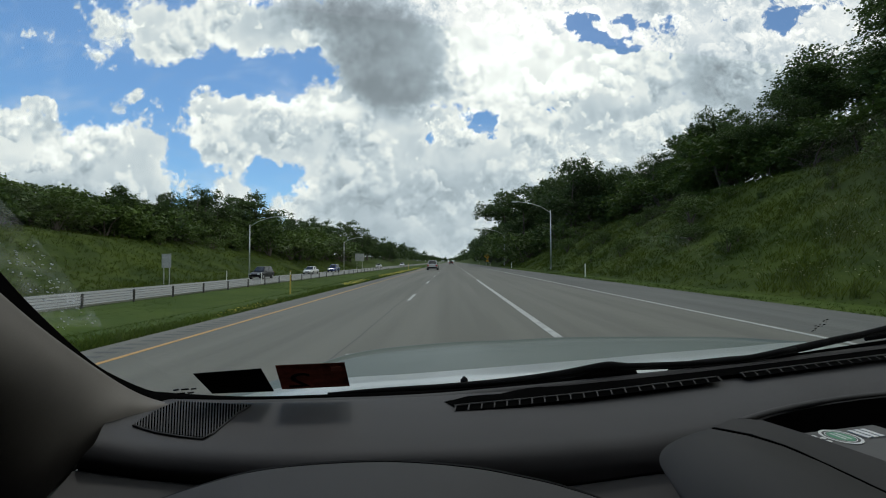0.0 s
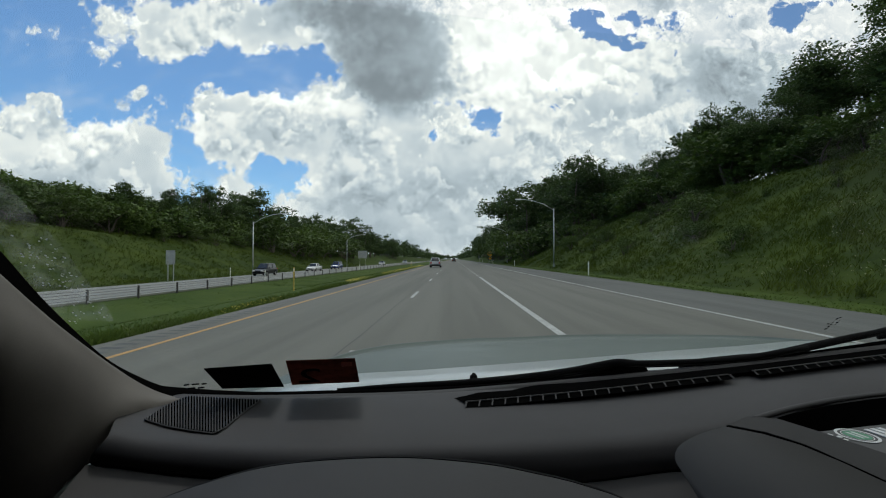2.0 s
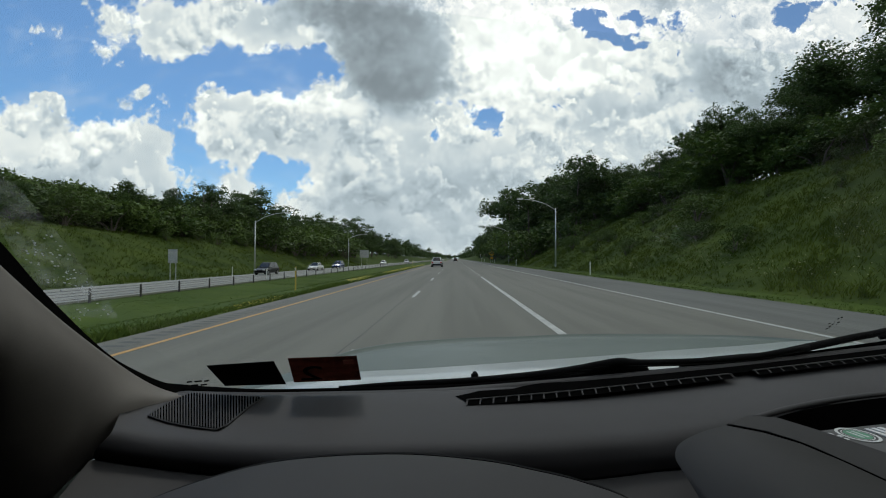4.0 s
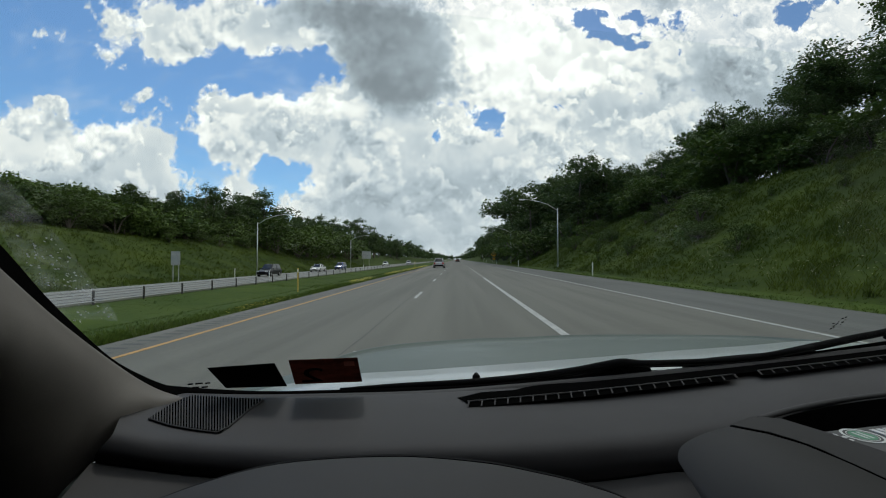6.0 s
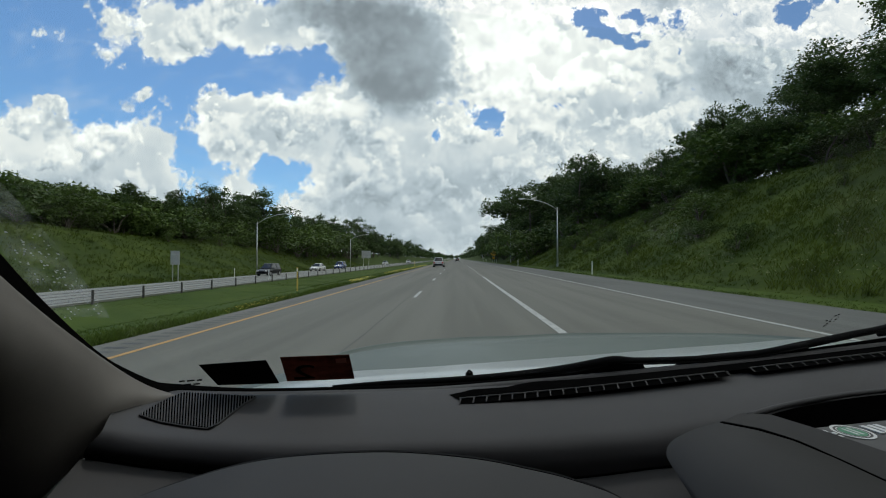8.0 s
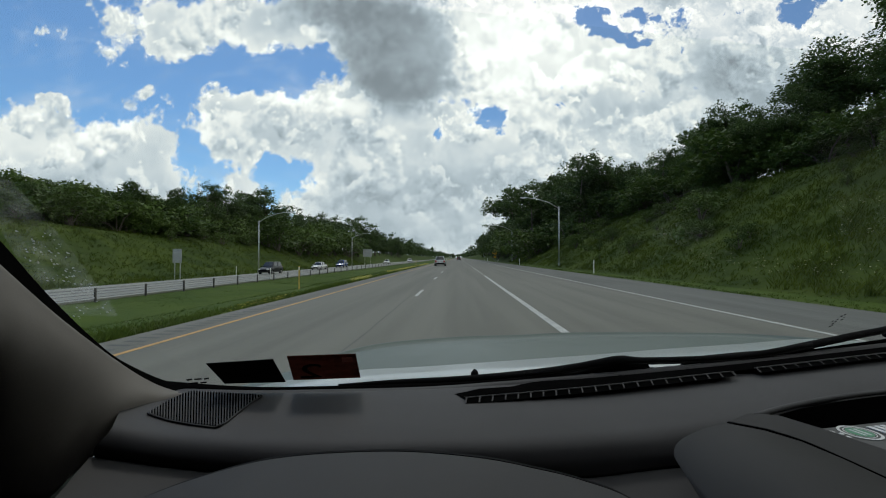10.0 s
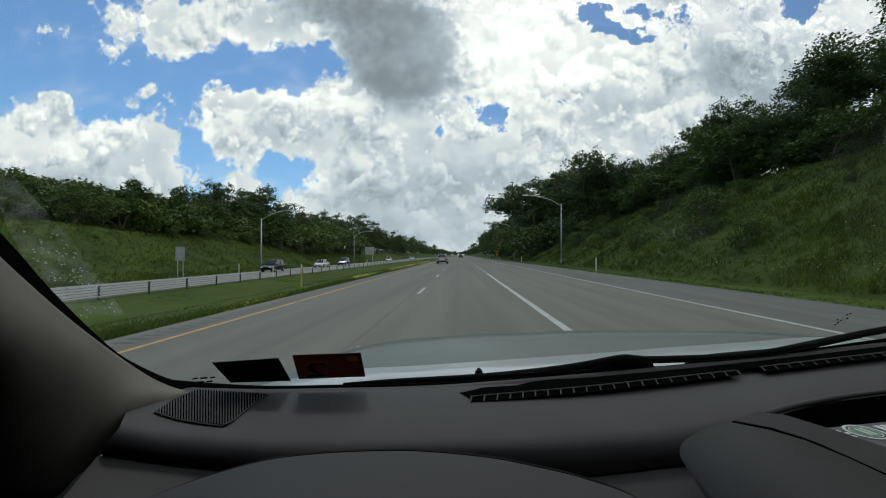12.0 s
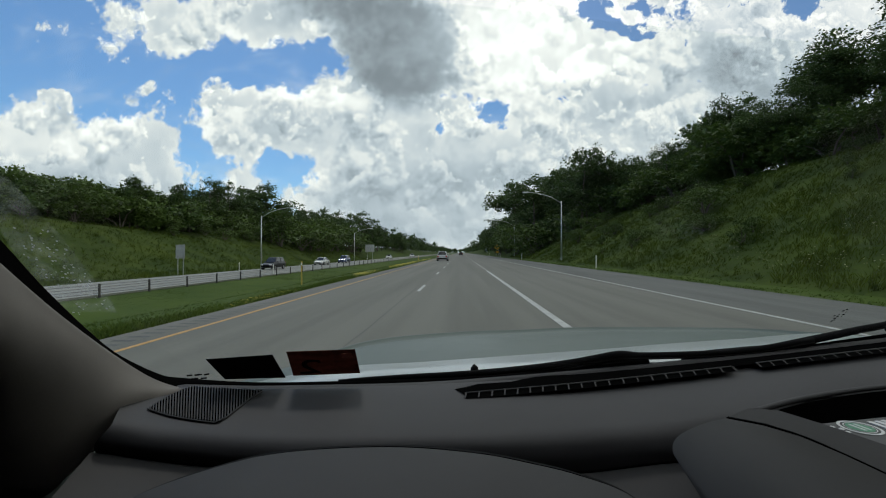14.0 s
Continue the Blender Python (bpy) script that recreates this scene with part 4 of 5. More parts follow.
    plate = part("number_plate", box(-0.16, 0.16, -l - 0.062, -l - 0.02, 0.58, 0.74, 0.004), SIGN_WHITE, t, "white plate with a plain bar")
    part("bar", box(-0.11, 0.11, -l - 0.067, -l - 0.062, 0.63, 0.69), BLACK, plate)
    return t


SILVER = material("silver car paint", (0.36, 0.37, 0.39), (0.46, 0.47, 0.49), 0.3, 2, 20, metal=0.5, coat=0.6)
DARK_PAINT = material("black car paint", (0.006, 0.006, 0.008), (0.012, 0.012, 0.014), 0.3, 2, 20, gloss=0.3, coat=0.15)
BLUE_PAINT = material("blue car paint", (0.012, 0.035, 0.15), (0.02, 0.05, 0.20), 0.25, 2, 20, coat=0.7)
PALE_PAINT = material("pale silver car paint", (0.50, 0.50, 0.49), (0.60, 0.60, 0.59), 0.3, 2, 20, metal=0.2, coat=0.6)
make_vehicle(pose(-3.0, 72, 0), SILVER, 1.62, 4.5, True, "silver estate car driving ahead with red tail lights")
make_vehicle(pose(0.2, 200, 0), DARK_PAINT, 1.75, 4.9, True, "dark sport utility car far ahead on the highway")
make_vehicle(pose(-26.9, 60.5, OPPOSITE_Z, 0, 0, 180), DARK_PAINT, 1.72, 4.7, True, "black sport utility car in the opposite lane")
make_vehicle(pose(-26.9, 82, OPPOSITE_Z, 0, 0, 180), PALE_PAINT, 1.46, 4.6, False, "pale silver sedan in the opposite lane")
make_vehicle(pose(-26.9, 98, OPPOSITE_Z, 0, 0, 180), BLUE_PAINT, 1.72, 4.6, True, "blue sport utility car in the opposite lane")
make_vehicle(pose(-26.9, 160, OPPOSITE_Z, 0, 0, 180), PALE_PAINT, 1.5, 4.6, False, "pale silver sedan in the opposite lane")
make_vehicle(pose(-23.3, 205, OPPOSITE_Z, 0, 0, 180), SILVER, 1.75, 4.8, True, "silver sport utility car in the opposite lane")
make_vehicle(pose(-26.9, 235, OPPOSITE_Z, 0, 0, 180), PALE_PAINT, 1.7, 4.8, True, "pale sport utility car in the opposite lane")


# ---------------------------------------------------------------- the car that carries the camera
own = thing("car", pose(0.4, 0, 0), "white car seen from its own driver's seat, dark grey dashboard", "car")
INSIDE = own.matrix_basis.inverted()


def inside(name, shape, mat, parent=own, label="", smooth=False):
    """A part of this car, given in the world's places."""
    if isinstance(shape, tuple):
        shape = ([INSIDE @ Vector(v) for v in shape[0]], shape[1])
    else:
        bmesh.ops.transform(shape, matrix=INSIDE, verts=shape.verts[:])
    ob = part(name, shape, mat, own, label, smooth)
    if parent is not own:
        ob.parent = parent
    return ob


# rails across the car, from its left to its right
GLASS_FOOT = [(-0.60, 0.775, 1.205), (-0.534, 0.80, 1.195), (-0.396, 0.83, 1.184), (-0.24, 0.87, 1.176), (-0.106, 0.90, 1.172), (0.038, 0.93, 1.171),
              (0.312, 1.0, 1.170), (0.693, 1.10, 1.180), (1.177, 1.22, 1.203), (1.45, 1.28, 1.22)]
SEAL_TOP = [(-0.62, 0.795, 1.225), (-0.559, 0.82, 1.207), (-0.406, 0.85, 1.189), (-0.246, 0.89, 1.181), (-0.108, 0.92, 1.178), (0.038, 0.95, 1.1765),
            (0.319, 1.02, 1.179), (0.706, 1.12, 1.190), (1.196, 1.24, 1.224), (1.45, 1.30, 1.242)]
CREST = [(-0.507, 0.62, 1.195), (-0.428, 0.63, 1.180), (-0.305, 0.64, 1.169), (-0.138, 0.66, 1.161), (0.036, 0.68, 1.157),
         (0.224, 0.72, 1.153), (0.382, 0.76, 1.151), (0.533, 0.80, 1.157), (0.702, 0.86, 1.164), (0.885, 0.92, 1.163), (1.45, 1.05, 1.17)]
BROW = [(-0.527, 0.61, 1.161), (-0.372, 0.622, 1.137), (-0.092, 0.645, 1.110), (0.179, 0.69, 1.101), (0.359, 0.735, 1.10), (0.56, 0.79, 1.08),
        (0.72, 0.855, 1.08), (0.90, 0.915, 1.08), (1.45, 1.045, 1.08)]


def lowered(rail, dx=0.0, dy=0.0, dz=0.0):
    return [(x + dx, y + dy, z + dz) for x, y, z in rail]


def between(a, b, s, n=24, lift=0.0):
    """A rail between two others."""
    p, q = smooth_rail(a, n), smooth_rail(b, n)
    return [tuple(v) for v in p * (1 - s) + q * s + np.array([0, 0, lift])]


dashboard = inside("dashboard", loft([lowered(GLASS_FOOT, dy=0.03, dz=-0.02), GLASS_FOOT, between(GLASS_FOOT, CREST, 0.5, lift=0.004), between(GLASS_FOOT, CREST, 0.86, 40, 0.003), lowered(between(CREST, BROW, 0.08, 40), dy=-0.002), lowered(between(CREST, BROW, 0.5, 40), dy=-0.010), BROW,
                                      lowered(BROW, dy=0.004, dz=-0.03), lowered(BROW, dy=0.01, dz=-0.3)], 90, 56), DASH, label="grained charcoal grey dashboard top", smooth=True)
def lip(dy, dz):
    """The dashboard's rear edge, rising towards the passenger's side."""
    return [(x, y + dy, z + dz * min(max((x + 0.08) / 0.45, 0.12), 1.0)) for x, y, z in GLASS_FOOT]


inside("dash_edge_strip", loft([lip(-0.004, 0.0), lip(0.0, 0.008), lip(0.004, 0.010), lip(0.012, 0.010), lip(0.02, -0.01)], 90), DASH, dashboard, "narrow paler strip along the glass", True)

# lower panels, instrument hood, centre pod
PANEL = BROW[:5] + [(0.42, 0.75, 1.09)]
inside("lower_panel", loft([lowered(PANEL, dy=0.006, dz=-0.03), lowered(PANEL, dy=0.002, dz=-0.004), lowered(PANEL, dy=-0.006, dz=-0.001), [(x * 0.85, y - 0.30, z - 0.07) for x, y, z in PANEL]], 60), DASH_LOW, dashboard, "smooth grey lower dashboard panel", True)
inside("panel_seam", tube(smooth_rail(lowered(PANEL, dy=0.001, dz=0.0005), 60), [0.0012] * 60, 6), VOID, dashboard, "thin black gap", True)
HOOD_ARC = [(-0.40, 0.40, 1.165), (-0.351, 0.47, 1.180), (-0.282, 0.52, 1.190), (-0.206, 0.54, 1.199), (-0.079, 0.55, 1.203), (0.029, 0.55, 1.197),
            (0.10, 0.55, 1.185), (0.154, 0.54, 1.177), (0.208, 0.52, 1.165), (0.25, 0.45, 1.15)]
arc_near = [(x * 0.98, 0.32, z + 0.004) for x, y, z in HOOD_ARC]
inside("instrument_hood", loft([lowered(HOOD_ARC, dy=0.004, dz=-0.08), lowered(HOOD_ARC, dz=-0.004), lowered(HOOD_ARC, dy=-0.008, dz=0.001), arc_near], 70), DASH_LOW, dashboard, "rounded grey hood over the instruments", True)
inside("hood_seam", loft([lowered(HOOD_ARC, dy=0.006, dz=-0.03), lowered(HOOD_ARC, dy=0.006, dz=-0.0022), lowered(HOOD_ARC, dy=0.001, dz=-0.002)], 70), BLACK, dashboard, "thin black gap round the instrument hood", True)
pod_edge = smooth_rail([(0.455, 0.745), (0.40, 0.716), (0.345, 0.674), (0.314, 0.632), (0.300, 0.585), (0.290, 0.48), (0.285, 0.30)], 26)
pod_block = prism([tuple(p) for p in pod_edge] + [(0.60, 0.30), (0.555, 0.50), (0.545, 0.56), (0.538, 0.62), (0.525, 0.675), (0.498, 0.715)], 1.0, 1.170, 0.026, 5)
for v in pod_block.verts:          # its sides lean in towards the foot
    if v.co.z < 1.01:
        v.co.x += 0.10 * min(max((0.47 - v.co.x) / 0.18, 0), 1)
        v.co.y -= 0.06 * (v.co.y > 0.5)
inside("centre_pod", pod_block, POD, dashboard, "padded grey centre pod", True)
inside("pod_seam", tube(smooth_rail([(0.462, 0.752, 1.1675), (0.505, 0.722, 1.168), (0.532, 0.68, 1.168), (0.543, 0.62, 1.168), (0.550, 0.56, 1.168), (0.560, 0.50, 1.168), (0.605, 0.30, 1.168)], 30), [0.0018] * 30, 6), VOID, dashboard, "black gap beside the pod", True)
inside("pod_trim", prism([(0.468, 0.758), (0.512, 0.728), (0.537, 0.682), (0.548, 0.62), (0.555, 0.56), (0.565, 0.50), (0.61, 0.30), (0.72, 0.30), (0.665, 0.50), (0.635, 0.64), (0.608, 0.72), (0.575, 0.79), (0.53, 0.80)], 1.0, 1.168, 0.006, 2), POD, dashboard, "grey trim beside an open tray")
# Solid block; the tray's inner shade is put into its black colour.
tray = inside("storage_tray", prism([(0.56, 0.80), (0.62, 0.70), (0.68, 0.40), (1.2, 0.55), (1.2, 0.98), (0.90, 0.93), (0.71, 0.86)], 0.95, 1.125), VOID, dashboard, "dashboard tray block with its shade coloured black")
inside("tray_lip", tube(smooth_rail([(0.535, 0.795, 1.163), (0.62, 0.832, 1.168), (0.71, 0.868, 1.170), (0.80, 0.897, 1.172), (0.905, 0.928, 1.172), (1.2, 1.0, 1.172)], 30), [0.0055] * 30, 8), DASH, tray, "rounded grey tray lip", True)

TRAY_BACK = [(0.545, 0.792, 1.160), (0.62, 0.826, 1.164), (0.71, 0.862, 1.166), (0.80, 0.891, 1.168), (0.905, 0.922, 1.168), (1.2, 0.994, 1.168)]
# Black sheet painting the shade below the tray lip.
inside("tray_back", loft([lowered(TRAY_BACK, dy=-0.004), lowered(TRAY_BACK, dy=-0.022, dz=-0.05), lowered(TRAY_BACK, dy=-0.03, dz=-0.08)], 30), VOID, tray, "black sheet painted as shade under the tray lip")

# a booklet with a printed label lies in the tray
booklet = thing("booklet", pose(0.655, 0.748, 1.128), "dark grey booklet with white and green label in the tray", "booklet")
part("cover", box(-0.075, 0.16, -0.13, 0.035, 0.0, 0.022, 0.003), LABEL_GREY, booklet, at=pose(0, 0, 0, 0, 0, 14))


def disc(r, z, n=28, hole=0.0):
    verts = [(r * math.cos(2 * math.pi * k / n), r * math.sin(2 * math.pi * k / n), z) for k in range(n)]
    if not hole:
        return verts, [tuple(range(n))]
    verts += [(hole * math.cos(2 * math.pi * k / n), hole * math.sin(2 * math.pi * k / n), z) for k in range(n)]
    return verts, [(k, (k + 1) % n, n + (k + 1) % n, n + k) for k in range(n)]


lab = pose(0, 0, 0.0225, 0, 0, 14)
part("green_disc", disc(0.019, 0.0012), LABEL_GREEN, booklet, "round green print", at=lab @ pose(0.035, 0.004, 0))
part("white_ring", disc(0.030, 0.001, hole=0.0255), LABEL_WHITE, booklet, "white ring", at=lab @ pose(0.035, 0.004, 0))
part("white_ring", disc(0.022, 0.001, hole=0.0205), LABEL_WHITE, booklet, "thin white ring", at=lab @ pose(0.035, 0.004, 0))
for row, cells in ((0.016, 4), (0.006, 5), (-0.006, 5), (-0.017, 3)):
    for k in range(cells):
        part("writing", box(-0.004, 0.004, -0.0035, 0.0035, 0.0, 0.0014, 0.0006), LABEL_WHITE, booklet, "plain white mark of writing", at=lab @ pose(-0.045 + 0.0105 * k + row * 0.3, row, 0, 0, 0, 4 * k))
for x, w, d in ((0.030, 0.004, 0.026), (0.040, 0.004, 0.026), (0.078, 0.010, 0.032), (0.093, 0.010, 0.032), (0.108, 0.010, 0.032)):
    part("writing", box(x - w / 2, x + w / 2, 0.004 - d / 2, 0.004 + d / 2, 0.0, 0.0018), LABEL_WHITE, booklet, "plain white bar of writing", at=lab)

# defroster outlet along the glass
VENT = [(0.018, 0.832, 1.1645), (0.285, 0.893, 1.1715), (0.622, 0.987, 1.181)]
VENT_FAR = [(0.69, 1.008, 1.184), (1.085, 1.11, 1.2005), (1.35, 1.178, 1.209)]
# The slots have no depth: a black sheet on top paints their shade.
for rail, cells in ((VENT, 21), (VENT_FAR, 24)):
    outlet = inside("defroster_slot", loft([[(x + 0.01 - 0.05 * (i == 0 and rail is VENT), y + 0.068, z + 0.0055) for i, (x, y, z) in enumerate(rail)], lowered(rail, dy=0.013, dz=0.008), lowered(rail, dy=-0.006, dz=0.0042)], 40), VOID, dashboard, "black sheet painted as the shade in the defroster slot")
    line = smooth_rail(rail, cells)
    for p in line:
        x, y, z = p
        inside("slat", join(([(x - 0.0015, y - 0.007, z + 0.0055), (x + 0.0015, y - 0.007, z + 0.0055), (x + 0.0045, y + 0.012, z + 0.0105), (x + 0.0015, y + 0.012, z + 0.0105)], [(0, 1, 2, 3)])), DASH_LOW, outlet)
    inside("slot_rim", tube(lowered(smooth_rail(rail, 30), dy=0.013, dz=0.0095), [0.0016] * 30, 6), DASH_LOW, outlet)

# Another black sheet on the dashboard, painting the shade of a deep recess.
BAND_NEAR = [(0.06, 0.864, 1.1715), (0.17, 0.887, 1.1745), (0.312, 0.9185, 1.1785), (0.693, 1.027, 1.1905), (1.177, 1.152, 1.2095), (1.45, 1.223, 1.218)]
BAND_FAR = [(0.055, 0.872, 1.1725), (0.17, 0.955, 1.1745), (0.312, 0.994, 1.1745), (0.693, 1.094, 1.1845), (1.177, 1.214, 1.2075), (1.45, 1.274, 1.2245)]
inside("recess_shade_sheet", loft([BAND_NEAR, between(BAND_NEAR, BAND_FAR, 0.5, lift=0.003), BAND_FAR], 60, 8), VOID, dashboard, "black sheet painted as recess shade behind the defroster grid", True)

# speaker grille in the corner
dash_points = np.array([own.matrix_basis @ v.co for v in dashboard.data.vertices])


def on_dash(x, y, lift):
    """A place on the dashboard's top."""
    d = np.hypot(dash_points[:, 0] - x, dash_points[:, 1] - y) + np.where(dash_points[:, 2] < 1.1, 9.0, 0.0)
    k = np.argsort(d)[:6]
    w = 1 / (d[k] + 0.001)
    return (x, y, float((dash_points[k, 2] * w).sum() / w.sum()) + lift)


def grille_point(s, t, lift):
    """From the grille's near edge (t 0) to its far edge (t 1), and from its left (s 0) to its right (s 1)."""
    u = -0.731 + 0.274 * s
    near = np.interp(u, [-0.731, -0.68, -0.626, -0.559, -0.531, -0.491, -0.457], [0.678, 0.669, 0.666, 0.666, 0.696, 0.758, 0.805])
    far = np.interp(u, [-0.731, -0.68, -0.626, -0.457], [0.682, 0.744, 0.803, 0.810])
    d = near + (far - near) * t
    return on_dash(u * d, d, lift)


grille = inside("speaker_grille", loft([[grille_point(s, t, 0.0022) for s in np.linspace(0, 1, 14)] for t in (0, 0.25, 0.5, 0.75, 1)], 40), VOID, dashboard, "ribbed black speaker grille", True)
ribs = [tube([grille_point(s, t, 0.0034) for t in (0.02, 0.25, 0.5, 0.75, 0.98)], [0.0010] * 5, 4, False) for s in np.linspace(0.02, 0.98, 40)]
inside("ribs", join(*ribs), RIB, grille, "fine parallel ribs")
rim = [grille_point(0, t, 0.002) for t in np.linspace(1, 0, 12)] + [grille_point(s, 0, 0.002) for s in np.linspace(0.08, 1, 10)] + [grille_point(1, t, 0.002) for t in np.linspace(0.1, 1, 10)]
inside("grille_rim", tube(rim, [0.0016] * len(rim), 6), DASH, grille, smooth=True)

# pillar
P_OUT = [(-0.60, 0.40, 1.60), (-0.597, 0.50, 1.501), (-0.598, 0.54, 1.460), (-0.614, 0.62, 1.386), (-0.603, 0.71, 1.288), (-0.581, 0.76, 1.240), (-0.546, 0.80, 1.205), (-0.50, 0.825, 1.190)]
P_IN = [(-0.575, 0.38, 1.56), (-0.572, 0.48, 1.462), (-0.575, 0.52, 1.424), (-0.577, 0.60, 1.350), (-0.574, 0.70, 1.265), (-0.553, 0.75, 1.217), (-0.528, 0.785, 1.190), (-0.49, 0.80, 1.178)]
P_MID = [(-0.602, 0.4, 1.466), (-0.546, 0.46, 1.379), (-0.551, 0.5, 1.342), (-0.565, 0.565, 1.292), (-0.564, 0.635, 1.235), (-0.544, 0.67, 1.208), (-0.535, 0.72, 1.196), (-0.518, 0.76, 1.189)]
P_REAR = [(-0.585, 0.47, 1.385), (-0.633, 0.51, 1.324), (-0.685, 0.56, 1.221), (-0.68, 0.6, 1.113), (-0.625, 0.62, 1.085), (-0.596, 0.635, 1.104), (-0.571, 0.645, 1.13), (-0.559, 0.65, 1.142)]
inside("pillar_seal", loft([lowered(P_OUT, dx=-0.01, dy=0.02), P_OUT, P_IN], 50), VOID, label="black rubber windshield seal", smooth=True)
slab(inside("pillar_trim", loft([lowered(P_IN, dx=-0.012), P_IN, P_MID, P_REAR], 50, 24), TRIM, label="beige grey cloth pillar trim", smooth=True), 0.008)
inside("windshield_seal", loft([lowered(GLASS_FOOT, dy=0.004, dz=-0.004), lowered(GLASS_FOOT, dy=0.012, dz=0.003), SEAL_TOP, lowered(SEAL_TOP, dy=0.02, dz=-0.02)], 80), VOID, label="black glass border at the windshield foot", smooth=True)

# windshield, with old stickers and drops
glass = inside("windshield", loft([SEAL_TOP, lowered(SEAL_TOP, dy=-0.26, dz=0.265), lowered(SEAL_TOP, dy=-0.50, dz=0.53)], 60), GLASS, label="clear raked windshield glass", smooth=True)
glass.visible_shadow = False


def sticker(name, corners, mat, label, lift=0.003):
    q = [Vector(c) + Vector((0, -lift * 0.7, -lift * 0.7)) for c in corners]
    ob = inside(name, (q, [(0, 1, 2, 3)]), mat, glass, label)
    return slab(ob, 0.0012)


sticker("sticker", [(-0.456, 0.772, 1.257), (-0.342, 0.794, 1.261), (-0.341, 0.852, 1.202), (-0.449, 0.823, 1.206)], STICKER_DARK, "dark back of a square sticker")
sticker("sticker", [(-0.315, 0.793, 1.267), (-0.193, 0.822, 1.266), (-0.197, 0.882, 1.204), (-0.325, 0.852, 1.206)], STICKER_RED, "reddish brown back of an inspection sticker")
sticker("sticker_patch", [(-0.219, 0.821, 1.260), (-0.200, 0.8255, 1.260), (-0.201, 0.835, 1.250), (-0.220, 0.8305, 1.250)], STICKER_PATCH, "pale red corner patch", 0.0055)
for x, z, w in ((-0.506, 1.2177, 0.004), (-0.489, 1.219, 0.006), (-0.4725, 1.220, 0.004), (-0.496, 1.2114, 0.006), (-0.478, 1.2127, 0.005)):
    sticker("writing", [(x - w, 0.7985, z + 0.0012), (x + w, 0.8015, z + 0.0018), (x + w, 0.803, z - 0.0006), (x - w, 0.800, z - 0.0012)], STICKER_DARK, "faint dark bar of writing", 0.002)
numeral = bpy.data.curves.new("numeral", "FONT")
numeral.body, numeral.size, numeral.align_x, numeral.extrude = "2", 0.072, "CENTER", 0.0003
num = new("numeral", numeral)
num.data.materials.append(STICKER_DARK)
num.parent = glass
num.matrix_basis = INSIDE @ Matrix.Translation((-0.283, 0.834, 1.213)) @ Matrix.Rotation(radians(14), 4, "Z") @ Matrix.Rotation(radians(134), 4, "X") @ Matrix.Diagonal((-1.3, 0.95, 1, 1))


def drops(count, seed):
    rng = np.random.default_rng(seed)
    shapes = []
    n = Vector((0.05, -0.72, -0.69)).normalized()
    u = Vector((1, 0.2, -0.12)).normalized()
    v = n.cross(u).normalized()
    for _ in range(count):
        h = rng.uniform(0.0, 1.0)
        across = rng.random() ** 0.7
        left, right = np.array([-0.635, 0.68, 1.345]) * (1 - h) + np.array([-0.595, 0.545, 1.492]) * h, np.array([-0.546, 0.67, 1.366]) * (1 - h) + np.array([-0.540, 0.56, 1.483]) * h
        p = Vector(left * (1 - across) + right * across) + n * 0.005
        r = rng.uniform(0.0005, 0.0015)
        ring = [p + (u * math.cos(k * math.pi / 4) * 1.3 + v * math.sin(k * math.pi / 4)) * r for k in range(8)]
        shapes.append((ring + [p + n * r * 0.4], [(k, (k + 1) % 8, 8) for k in range(8)]))
    return join(*shapes)


def specks(seed):
    rng = np.random.default_rng(seed)
    shapes = []
    for _ in range(12):
        p = Vector((0.962 + rng.uniform(-0.012, 0.012), 1.115, 1.298)) + Vector((0.0, 0.5, -0.53)) * rng.uniform(-0.03, 0.05)
        r = rng.uniform(0.001, 0.003)
        ring = [p + (Vector((1.4, 0.2, 0)) * math.cos(k) + Vector((0, -0.7, 0.72)) * math.sin(k)) * r for k in (0, 1.3, 2.5, 3.9, 5.1)]
        shapes.append((ring, [(0, 1, 2, 3, 4)]))
    return join(*shapes)


tagged(inside("dirt_specks", specks(4), VOID, glass, "dark specks of dirt above the wiper"), kind="stuff")
tagged(inside("raindrops", drops(110, 9), DROPS, glass, "scattered dried water drops"), kind="stuff")


film_a = [(-0.638, 0.675, 1.355), (-0.635, 0.64, 1.388), (-0.605, 0.55, 1.49), (-0.56, 0.49, 1.555)]
film_b = [(-0.552, 0.685, 1.352), (-0.544, 0.66, 1.378), (-0.537, 0.564, 1.48), (-0.54, 0.49, 1.556)]
film = inside("water_film", loft([lowered(film_a, dy=-0.004), lowered(film_b, dy=-0.004)], 20), HAZE, glass, "pale dried water film left by the wiper")
film.visible_shadow = False


# wipers at rest on the foot of the glass
def make_wiper(rail, radii, arm, arm_radii, name):
    w = inside(name, tube(smooth_rail(rail, 30), np.interp(np.linspace(0, 1, 30), np.linspace(0, 1, len(radii)), radii), 8), BLACK, label="black windshield wiper at rest", smooth=True)
    inside("rubber_lip", tube(lowered(smooth_rail(rail, 30), dy=-0.004, dz=-0.007), [0.003] * 30, 5), RUBBER, w)
    inside("arm", tube(smooth_rail(arm, 20), np.interp(np.linspace(0, 1, 20), np.linspace(0, 1, len(arm_radii)), arm_radii), 8), BLACK, w, smooth=True)
    return w


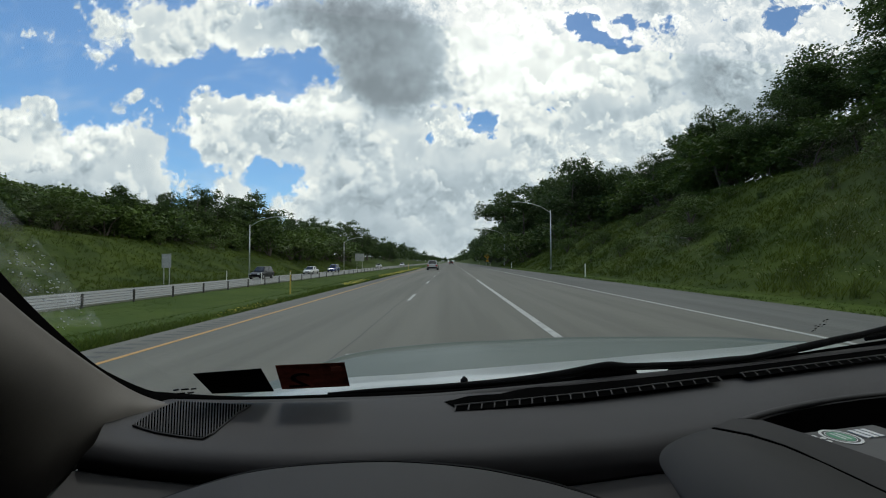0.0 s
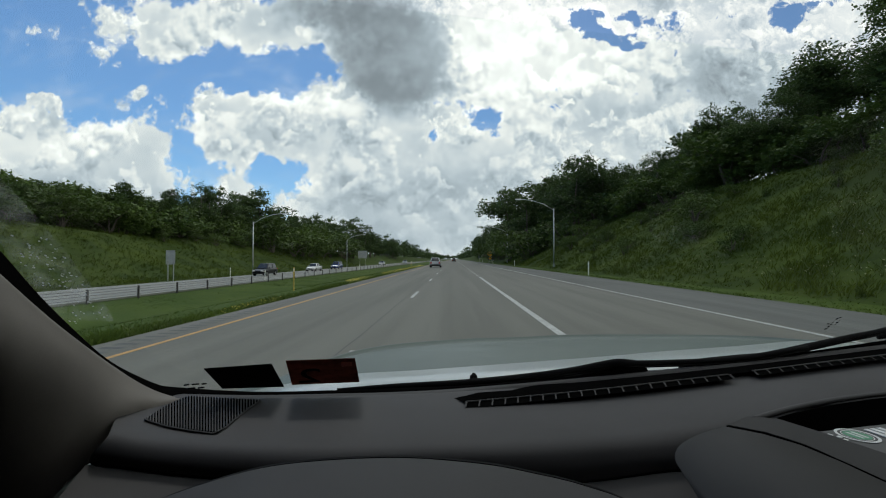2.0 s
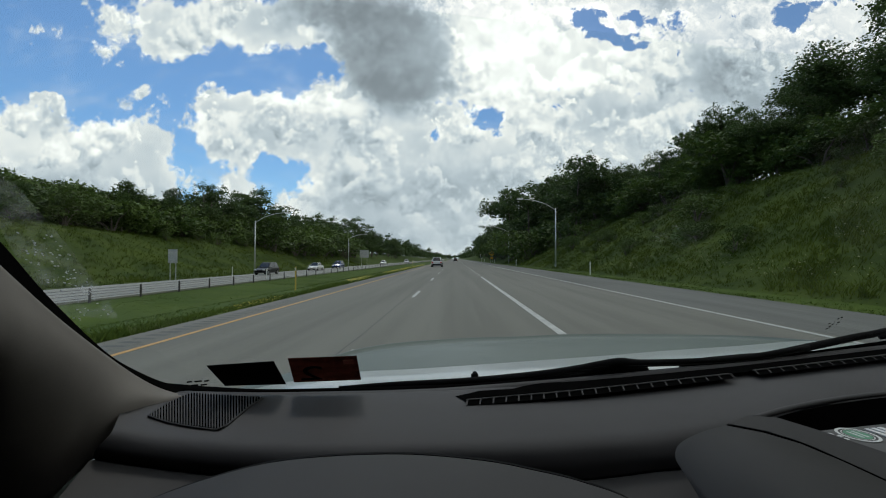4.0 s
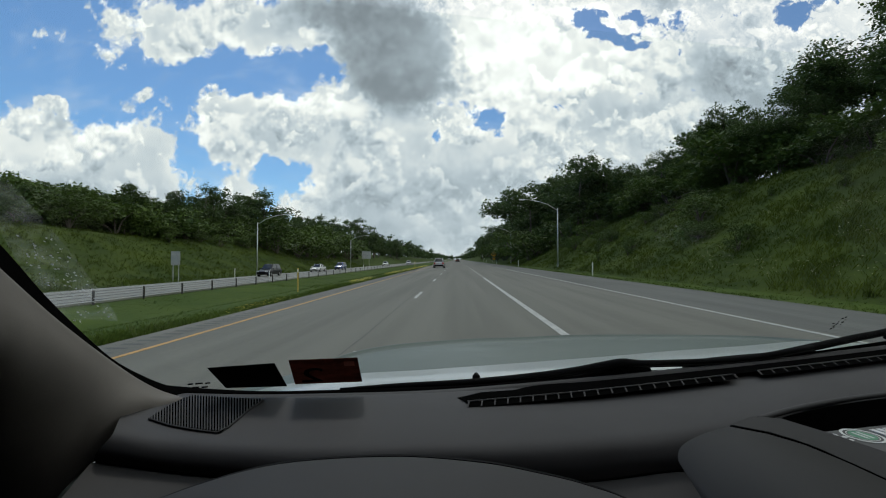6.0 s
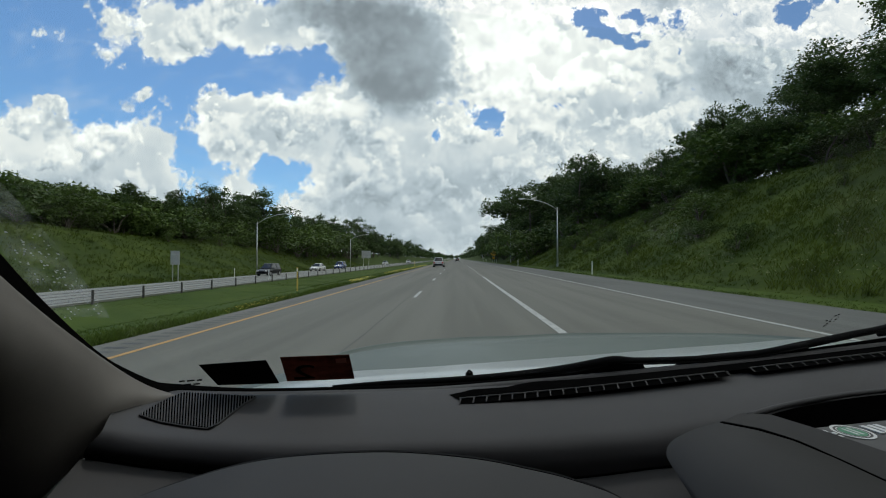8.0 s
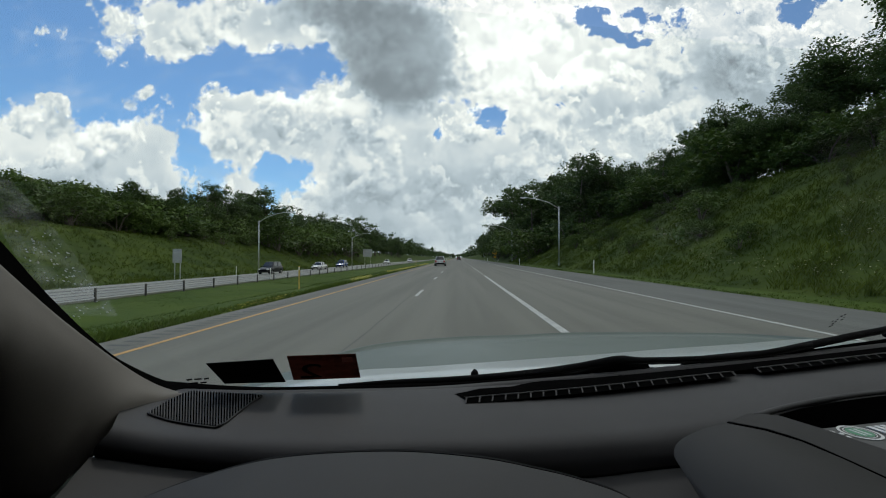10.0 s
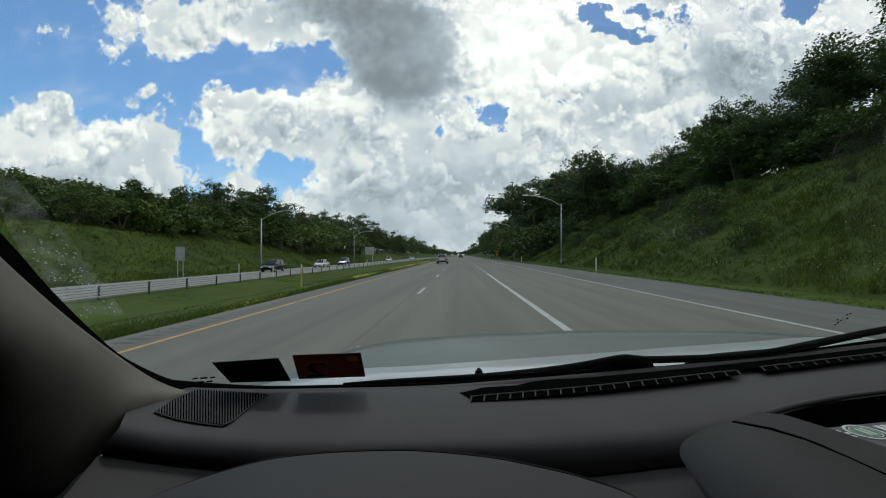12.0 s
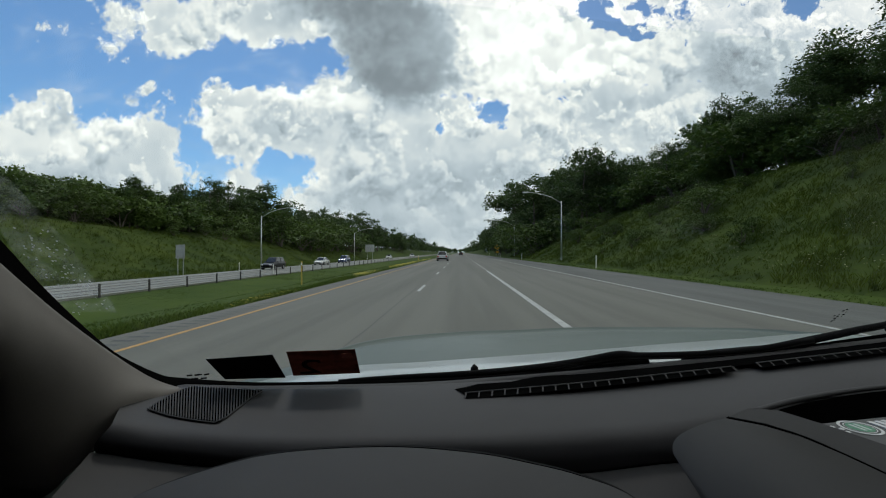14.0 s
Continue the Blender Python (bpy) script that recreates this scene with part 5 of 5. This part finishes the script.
make_wiper([(-0.254, 0.92, 1.1715), (-0.133, 0.94, 1.175), (0.03, 0.97, 1.176), (0.183, 1.0, 1.184), (0.281, 1.02, 1.193), (0.34, 1.03, 1.201), (0.392, 1.04, 1.206), (0.453, 1.06, 1.200),
            (0.646, 1.10, 1.198), (0.78, 1.13, 1.2036), (0.929, 1.16, 1.2216)], [0.004, 0.006, 0.008, 0.008, 0.008, 0.009, 0.010, 0.007, 0.007, 0.008, 0.006],
           [(0.079, 1.0, 1.167), (0.175, 1.02, 1.169), (0.235, 1.03, 1.168), (0.300, 1.04, 1.172), (0.342, 1.05, 1.183), (0.392, 1.06, 1.192), (0.451, 1.07, 1.188), (0.476, 1.08, 1.169),
            (0.56, 1.10, 1.170), (0.60, 1.11, 1.186), (0.775, 1.15, 1.194), (0.965, 1.20, 1.1935)], [0.008, 0.009, 0.008, 0.008, 0.016, 0.019, 0.015, 0.008, 0.008, 0.012, 0.012, 0.012], "wiper")
make_wiper([(0.658, 1.12, 1.189), (0.795, 1.15, 1.198), (0.945, 1.18, 1.218), (1.093, 1.21, 1.240), (1.187, 1.23, 1.253), (1.444, 1.28, 1.299)], [0.006, 0.009, 0.010, 0.009, 0.008, 0.007],
           [(1.20, 1.25, 1.232), (1.30, 1.27, 1.246), (1.45, 1.34, 1.25)], [0.006, 0.012, 0.014], "wiper")
for x, y, z in ((0.042, 1.0, 1.176),):
    inside("washer_nozzle", tube([(x, y, z - 0.02), (x, y, z + 0.006), (x, y - 0.004, z + 0.011)], [0.010, 0.009, 0.005], 10), BLACK, label="small black washer nozzle", smooth=True)

# bonnet, and a plain unseen shell that keeps light out of the cabin
H_REAR = [(-0.72, 0.90, 1.09), (-0.40, 0.96, 1.115), (0.0, 1.03, 1.13), (0.4, 1.12, 1.135), (0.8, 1.24, 1.14), (1.2, 1.36, 1.14), (1.62, 1.44, 1.12)]
H_MID = [(-0.70, 1.10, 1.075), (-0.42, 1.35, 1.105), (-0.05, 1.5, 1.12), (0.4, 1.6, 1.125), (0.85, 1.7, 1.125), (1.3, 1.7, 1.125), (1.62, 1.64, 1.11)]
H_FRONT = [(-0.60, 1.25, 1.062), (-0.36, 1.60, 1.095), (-0.02, 1.85, 1.087), (0.30, 1.95, 1.082), (0.64, 2.05, 1.078), (1.326, 2.1, 1.070), (1.60, 1.9, 1.085)]
inside("bonnet", loft([lowered(H_REAR, dz=-0.06), H_REAR, H_MID, H_FRONT, lowered(H_FRONT, dy=0.06, dz=-0.03), lowered(H_FRONT, dy=0.10, dz=-0.45)], 60, 40), BONNET_DIM_REFLECTION, label="bonnet with its dim reflection painted green grey", smooth=True)
H_STEP = [(-0.72, 1.0, 1.09), (-0.42, 1.15, 1.12), (-0.268, 1.20, 1.13), (-0.077, 1.249, 1.13), (0.464, 1.403, 1.135), (0.682, 1.462, 1.14), (1.012, 1.566, 1.14), (1.34, 1.672, 1.14), (1.62, 1.70, 1.12)]
# Added sheet: the sky's reflection on the rear bonnet, painted white.
inside("bonnet_sky_sheen", loft([lowered(H_REAR, dz=-0.02), lowered(H_REAR, dz=0.006), between(H_REAR, H_STEP, 0.5, lift=0.008), lowered(H_STEP, dy=-0.006, dz=0.004), H_STEP, lowered(H_STEP, dy=0.004, dz=-0.03)], 60), BONNET_SKY_SHEEN, label="raised white sheet painted as sky reflection on the bonnet", smooth=True)
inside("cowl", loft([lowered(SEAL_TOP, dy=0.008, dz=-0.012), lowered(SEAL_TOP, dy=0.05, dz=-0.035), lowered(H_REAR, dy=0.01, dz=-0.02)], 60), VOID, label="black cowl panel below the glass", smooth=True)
# Unseen roof, drawn forward to block light from above.
inside("roof", box(-0.78, 1.46, -2.4, 0.46, 1.765, 1.82, 0.02), UNSEEN_LINING, label="unseen dark roof slab that keeps light out")
inside("floor_pan", box(-0.78, 1.46, -2.4, 1.25, 0.28, 0.40), BLACK)
inside("unseen_rear_wall", box(-0.78, 1.46, -2.46, -2.4, 0.3, 1.82), UNSEEN_LINING)
# Unseen walls added where side windows belong, to darken pillar and dashboard.
for x in (-0.80, 1.46):
    inside("unseen_side_wall", box(x, x + 0.06, -2.4, 0.62, 0.3, 1.16, 0.01), UNSEEN_LINING)
    inside("unseen_side_wall", box(x, x + 0.06, -2.4, 0.60, 1.16, 1.80, 0.01), UNSEEN_LINING)
    inside("fender", box(x, x + 0.05, 0.62, 1.30 if x < 0 else 1.85, 0.45, 1.03, 0.02), BONNET_DIM_REFLECTION)
for x in (-0.64, 1.32):
    for y in (-1.7, 1.05):
        inside("wheel", tube([(x - 0.11, y, 0.34), (x + 0.11, y, 0.34)], [0.34, 0.34], 24), RUBBER)
